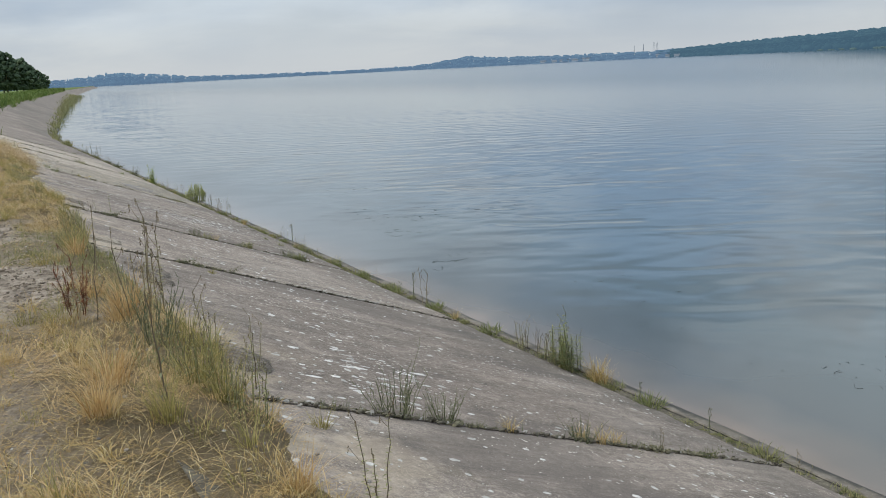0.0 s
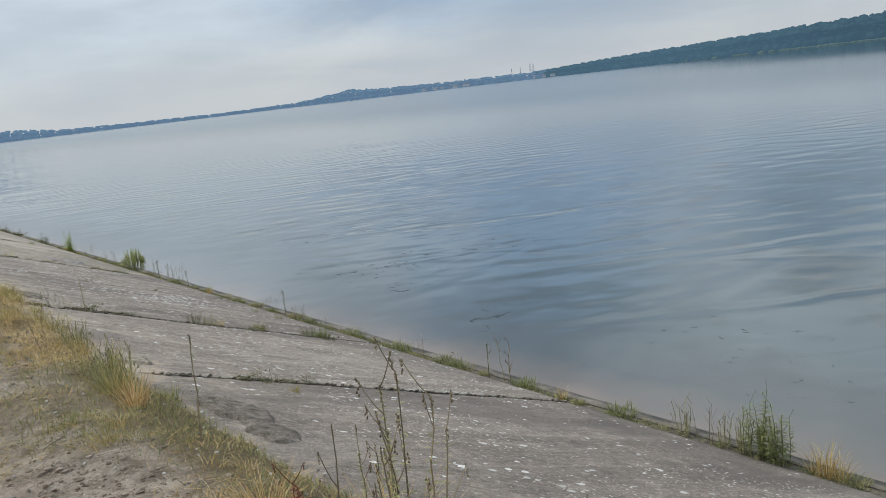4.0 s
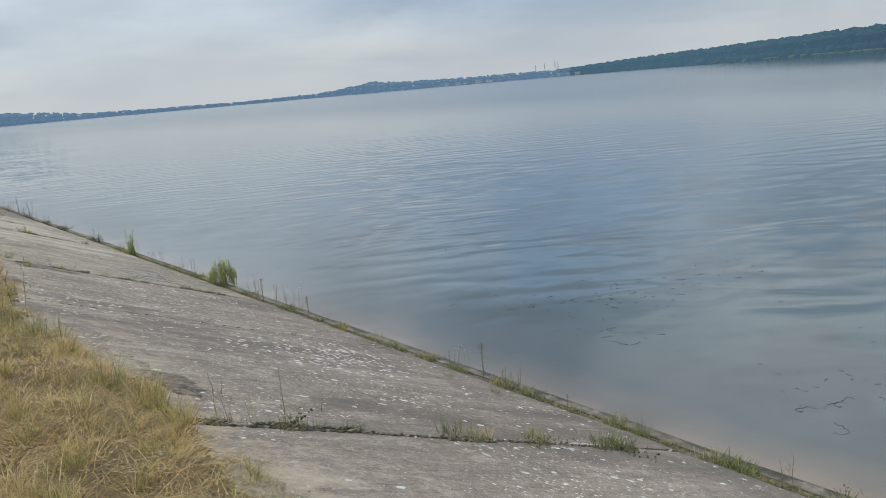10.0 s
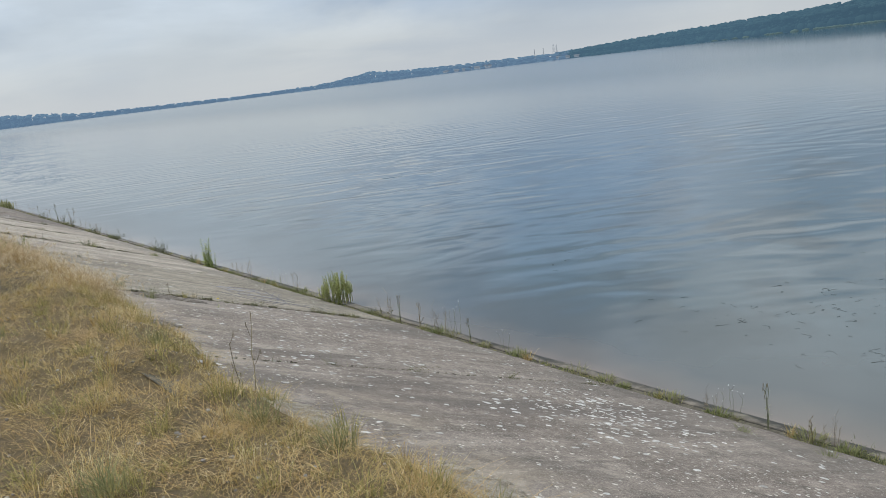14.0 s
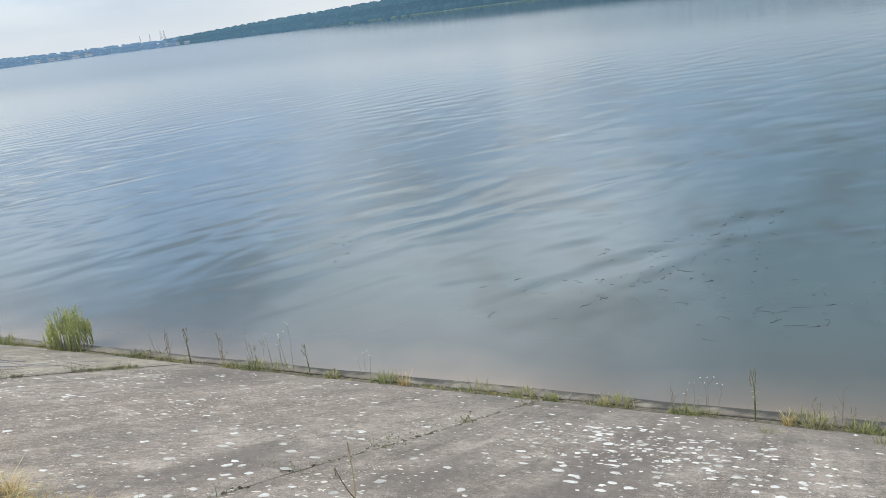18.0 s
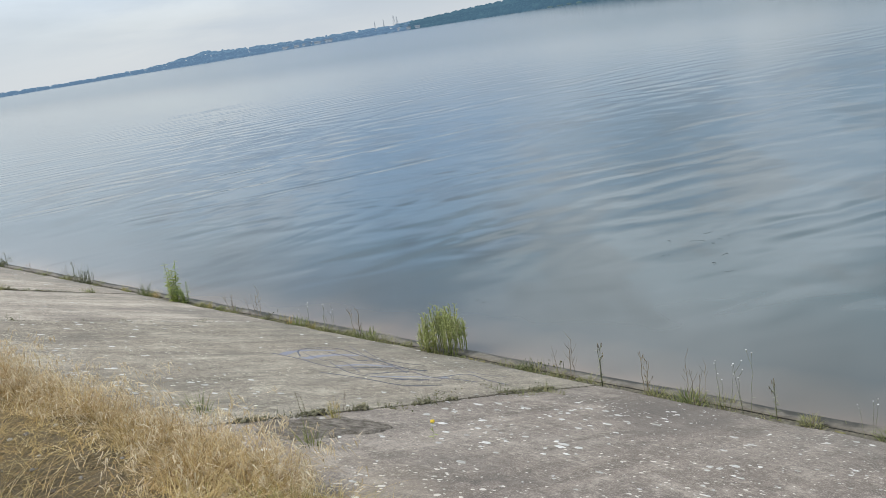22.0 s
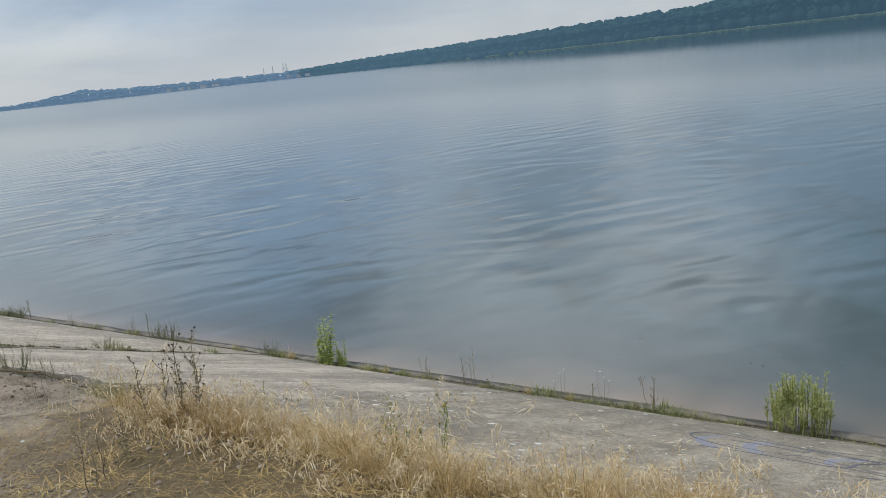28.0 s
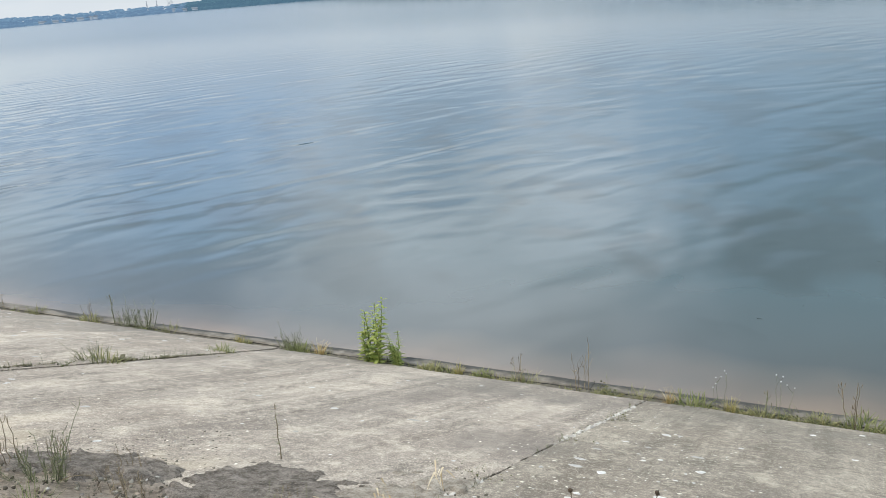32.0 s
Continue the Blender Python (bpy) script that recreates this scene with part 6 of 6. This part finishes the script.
# old pale mortar left along parts of the joints
cs, ss = [], []
for jy in joints:
    if 8 < jy < 13 or 24 < jy < 25:
        for k in range(300):
            u = -0.05 - 4.2 * k / 300
            if noise.noise(Vector((u * 0.9, jy * 1.7, 21))) > (-0.1 if jy > 20 else 0.05):
                cs.append((u, jy + 0.035 * noise.noise(Vector((u * 0.5, jy, 11))) + 0.010 * (1 if k % 2 else -1) * rng.random(), slab_z(u) - 0.018))
                s_ = rng.uniform(0.005, 0.02)
                ss.append((s_ * 2.2, s_ * 0.8, s_ * 0.3))
tagged(new("mortar_crumbs", mesh_of("mortar_crumbs", *clumps(cs, ss, 0.55), M_MORTAR)), "pale crumbling mortar along the slab joints", "mortar", kind="stuff")


def spill(name, label, mat_, cx, cy, ru, ry, high, seed, category):
    """A thin ragged heap lying on the slope."""
    n, verts, faces = 64, [], []
    for j in range(n + 1):
        for i in range(n + 1):
            a, b = 2 * i / n - 1, 2 * j / n - 1
            u, y = cx + a * ru, cy + b * ry
            r = math.hypot(a, b) + 0.45 * noise.noise(Vector((u * 2.6, y * 2.6, seed))) + 0.3 * noise.noise(Vector((u * 9, y * 9, seed))) + 0.2 * noise.noise(Vector((u * 27, y * 27, seed)))
            k = 1 - smooth(0.45, 0.78, r)
            z = max(slab_z(u) - 0.012, ground_z(u, y) if u < -2.9 else -9)
            verts.append((u, y, z - 0.02 + k * (0.034 + high * (0.6 + 0.4 * noise.noise(Vector((u * 14, y * 14, seed)))))))
    m = n + 1
    faces = [(j * m + i, j * m + i + 1, (j + 1) * m + i + 1, (j + 1) * m + i) for j in range(n) for i in range(n)]
    ob = new(name, mesh_of(name, verts, faces, mat_, True))
    return tagged(ob, label, category)


spill("dirt_patch", "dark crumbly dirt spread over the concrete", M_DIRT, -3.52, 25.15, 0.46, 0.52, 0.014, 3.0, "dirt")
spill("dirt_patch", "dark crumbly dirt spread over the concrete", M_DIRT, -3.78, 25.8, 0.34, 0.5, 0.016, 8.0, "dirt")
spill("dirt_patch", "thin dark film of dirt beside the overgrown joint", M_DIRT, -3.1, 19.72, 0.62, 0.36, 0.003, 11.0, "dirt")
for cu, cy, ru, ry in ((-4.1, 14.6, 0.22, 0.5), (-3.9, 13.35, 0.25, 0.55), (-4.1, 10.9, 0.2, 0.5), (-3.95, 8.9, 0.2, 0.4)):
    spill("sand_spill", "thin pale sand washed out of the turf onto the slab", M_SAND, cu, cy, ru, ry, 0.004, cy, "sand")
for cu, cy, ru, ry in ((-3.78, 12.95, 0.34, 0.5), (-3.85, 7.3, 0.2, 0.8), (-3.85, 4.6, 0.2, 0.5), (-3.9, 17.4, 0.2, 0.5)):
    spill("dirt_patch", "crumbly brown soil spread over the edge of the slab", M_DIRT, cu, cy, ru, ry, 0.008, cy + 2.0, "dirt")
spill("sand_spill", "pale sand spilled over the edge of the slab", M_SAND, -3.45, 24.62, 0.72, 0.36, 0.010, 5.0, "sand")
cs, ss = [], []
for k in range(1500):
    u, y = -3.55 + rng.normal(0, 0.3), 25.4 + rng.normal(0, 0.5)
    s_ = rng.uniform(0.003, 0.009)
    cs.append((u, y, max(slab_z(u) - 0.012, ground_z(u, y)) + 0.006))
    ss.append((s_, s_, s_ * 0.7))
tagged(new("dirt_crumbs", mesh_of("dirt_crumbs", *clumps(cs, ss, 0.4), M_CRUMB)), "loose dark crumbs of dirt on the concrete", "dirt", kind="stuff")

# clods of dry soil on the bare ground
cs, ss = [], []
while len(cs) < 6000:
    y, u = (rng.uniform(3, 31), rng.uniform(-8.0, -3.9)) if len(cs) < 2200 else (rng.uniform(20.3, 27), rng.uniform(-6.6, -3.9))
    if u > edge_u(y) - 0.05 or (6.5 < y < 19 and u > -5.4) or noise.noise(Vector((u * 1.3, y * 1.3, 17))) < rng.uniform(-0.3, 0.5):
        continue
    s_ = 0.003 + 0.009 * rng.random() ** 3
    cs.append((u, y, ground_z(u, y) + s_ * 0.2))
    ss.append((s_ * rng.uniform(0.8, 1.6), s_ * rng.uniform(0.8, 1.6), s_ * 0.7))
for cu, cy, ru, ry in ((-5.05, 8.6, 0.3, 0.5), (-4.97, 6.1, 0.26, 0.5)):
    for k in range(1100):
        u, y = rng.normal(cu, ru), rng.normal(cy, ry)
        s_ = 0.003 + 0.010 * rng.random() ** 3
        cs.append((u, y, ground_z(u, y) + s_ * 0.2))
        ss.append((s_ * rng.uniform(0.8, 1.6), s_ * rng.uniform(0.8, 1.6), s_ * 0.7))
tagged(new("soil_clods", mesh_of("soil_clods", *clumps(cs, ss, 0.4), M_CLOD)), "dry brown clods of soil on the bare ground", "soil", kind="stuff")

# pebbles and crumbs of concrete on the track and along the joints
cs, ss = [], []
for k in range(3600):
    y, d = rng.uniform(0, 30), rng.uniform(-0.3, 3.2)
    u = edge_u(y) - d
    s = rng.uniform(0.003, 0.012) * (1.8 if rng.random() < 0.04 else 1)
    cs.append((u, y, max(ground_z(u, y), slab_z(min(u, 0)) - 0.016 if u > -4.4 else -9) + s * 0.3))
    ss.append((s, s * rng.uniform(0.7, 1.2), s * 0.7))
tagged(new("pebbles", mesh_of("pebbles", *clumps(cs, ss, 0.25), M_STONE)), "small stones and crumbs of concrete on the soil", "pebbles", kind="stuff")


# ---------------------------------------------------------------- shrub beside the track
ROOT = np.array((-5.33, 19.86, 1.82))
shrub = thing("shrub", ROOT, "leafy green shrub with upright young shoots beside the track", "shrub")
leaf_meshes = [mesh_of("leaf", *leaf_shape(1.0, rng.uniform(0.48, 0.60), rng.uniform(0.06, 0.28), rng.uniform(0.15, 0.7), rng.uniform(-0.12, 0.12), True), M_LEAF, True) for _ in range(7)]
small_meshes = [mesh_of("leaf", *leaf_shape(1.0, rng.uniform(0.48, 0.60), rng.uniform(0.06, 0.28), rng.uniform(0.15, 0.7), rng.uniform(-0.12, 0.12), True), M_LEAF, True) for _ in range(7)]
tip_meshes = [mesh_of("leaf", *leaf_shape(1.0, 0.36, 0.5, rng.uniform(-0.1, 0.3), 0.0, True), M_TIP, True) for _ in range(3)]


def shoot(tip, low, spacing, leaf_len, singly):
    """A shoot from the root to a tip, with leaves spiralling round it."""
    tip = np.array(tip) - ROOT
    base = np.array((tip[0] * 0.08, tip[1] * 0.08, -0.02))
    path = np.array(bend(base, tip, 0.0, 12, 0.006))
    out = np.array((tip[0], tip[1], 0.0))
    for i, p in enumerate(path):
        k = i / 12
        p[:2] += out[:2] * 0.12 * math.sin(math.pi * k)
    stem = part("shoot", mesh_of("shoot", *tube(path, 0.0042, 0.0012, 6), M_TWIG), shrub, "slender brown-green shoot")
    total = float(np.sum(np.linalg.norm(np.diff(path, axis=0), axis=1)))
    n = int(total * (1 - low) / spacing)
    bunch = []
    for k in range(n):
        q = low + (1 - low) * (k + 0.5) / n
        i = min(int(q * 12), 11)
        p = path[i] + (path[i + 1] - path[i]) * (q * 12 - i)
        along = path[i + 1] - path[i]
        along /= np.linalg.norm(along)
        a = k * 2.4 + rng.uniform(-0.4, 0.4)
        d = np.array((math.cos(a), math.sin(a), rng.uniform(-0.48, 0.22))) + along * (0.05 + 0.35 * smooth(0.90, 1.0, q))
        size = leaf_len * rng.uniform(0.8, 1.15) * (1 - 0.35 * smooth(0.75, 1.0, q)) * (0.5 if q > 0.975 else 1)
        young = q > 0.93 or (q > 0.85 and rng.random() < 0.4)
        m = toward(p + d / np.linalg.norm(d) * 0.012, d, rng.uniform(-0.8, 0.8), size)
        mesh = (tip_meshes if young else leaf_meshes if singly else small_meshes)[rng.integers(3 if young else 7)]
        if singly:
            lf_ob = part("leaf", mesh, stem, "yellow-green young leaf" if young else "")
            lf_ob.matrix_basis = m
        else:
            bunch.append(([tuple(m @ v.co) for v in mesh.vertices], [tuple(pl.vertices) for pl in mesh.polygons]))
    for k in range(4):
        a = k * 1.7 + rng.uniform(-0.3, 0.3)
        d = along * (0.9 if k == 0 else rng.uniform(0.0, 0.45)) + np.array((math.cos(a), math.sin(a), 0.0)) * (0.3 if k == 0 else 0.9)
        m = toward(path[-1], d, rng.uniform(-0.5, 0.5), leaf_len * rng.uniform(0.35, 0.65))
        mesh = tip_meshes[k % 3]
        if singly:
            part("leaf", mesh, stem, "yellow-green young leaf").matrix_basis = m
        else:
            bunch.append(([tuple(m @ v.co) for v in mesh.vertices], [tuple(pl.vertices) for pl in mesh.polygons]))
    if bunch:
        tagged(part("foliage", mesh_of("foliage", *join(bunch), M_LEAF, True), stem), kind="stuff")


# tall young shoots that stand out above the crown
for k, t in enumerate(((-5.18, 19.35, 3.11), (-5.14, 19.37, 3.01), (-5.31, 19.63, 3.18), (-5.26, 19.66, 3.17), (-5.35, 19.83, 3.22), (-5.60, 19.95, 3.12), (-5.72, 20.10, 3.05))):
    shoot(t, 0.42, 0.0115, 0.088, k < 5)
    for _ in range(5):
        shoot(np.array(t) + np.array((rng.normal(0, 0.045), rng.normal(0, 0.045), rng.uniform(-0.34, -0.13))), 0.6, 0.016, 0.084, False)
# boughs that sweep out over the dry grass
for t in ((-4.90, 19.60, 2.60), (-4.89, 19.58, 2.63), (-4.93, 19.62, 2.67), (-4.94, 19.52, 2.62), (-4.97, 19.53, 2.66), (-4.96, 19.64, 2.56), (-5.02, 19.47, 2.60), (-5.05, 19.55, 2.70), (-5.02, 19.70, 2.63), (-5.07, 19.41, 2.63)):
    shoot(t, 0.78, 0.014, 0.080, False)
# the crown, hollow between its shoots and higher inland
grown = 0
while grown < 215:
    across, along_, z = rng.uniform(-0.62, 0.30), rng.uniform(-0.36, 0.36), rng.uniform(2.36, 3.06)
    if z > np.interp(across, (-0.6, -0.3, -0.1, 0.08, 0.3), (3.03, 3.05, 2.96, 2.83, 2.68)) - 0.5 * along_ ** 2 or across > np.interp(z, (2.36, 2.52, 2.66, 2.75), (-0.16, 0.02, 0.17, 0.08)):
        continue
    if noise.noise(Vector((across * 7, along_ * 7, z * 7))) < -0.2:
        continue
    grown += 1
    shoot((-5.13 + 0.72 * across + 0.69 * along_, 19.66 - 0.69 * across + 0.72 * along_, z), 0.68 if across < -0.1 else 0.78, 0.0175, 0.079, False)
# a low spray near the ground
for t in ((-4.82, 19.40, 2.22), (-4.88, 19.36, 2.19), (-4.94, 19.44, 2.20)):
    shoot(t, 0.72, 0.02, 0.085, False)

# ---------------------------------------------------------------- dark threads on the water near the bank
pieces = []
for cx, cy, sx, sy, count, most in ((4.4, 15.5, 1.5, 0.8, 90, 5), (2.9, 15.9, 0.5, 0.5, 22, 14), (5.2, 15.2, 1.0, 0.5, 16, 12), (2.6, 8.3, 0.5, 0.6, 26, 6), (2.5, 11.9, 0.3, 0.25, 10, 6), (2.1, 4.8, 0.4, 0.4, 12, 8), (3.0, 23.0, 0.8, 0.6, 9, 5), (2.0, 7.2, 0.4, 0.4, 10, 6), (1.75, 11.75, 0.2, 0.3, 8, 30), (3.4, 12.2, 0.9, 0.5, 12, 8), (2.6, 17.2, 0.5, 0.5, 16, 12), (2.2, 14.6, 0.3, 0.4, 12, 18), (3.1, 4.1, 0.5, 0.4, 14, 12), (4.3, 20.8, 0.6, 0.4, 16, 10)):
    for k in range(count):
        x, y = max(1.2, rng.normal(cx, sx)), rng.normal(cy, sy)
        a, bend_, p, path = rng.uniform(0, 6.3), 0.0, np.array((x, y, 0.003)), []
        for i in range(rng.integers(3, most + 1)):
            path.append(p.copy())
            bend_ = 0.45 * bend_ + rng.normal(0, 0.42)
            a += bend_
            p = p + np.array((math.cos(a), math.sin(a), 0)) * rng.uniform(0.010, 0.024)
        pieces.append(tube(path, rng.uniform(0.0010, 0.0023), 0.0008, 4))
tagged(new("drifting_waterweed", mesh_of("drifting_waterweed", *join(pieces), M_FLOAT)), "thin dark curly threads on the water near the bank", "waterweed", kind="stuff")
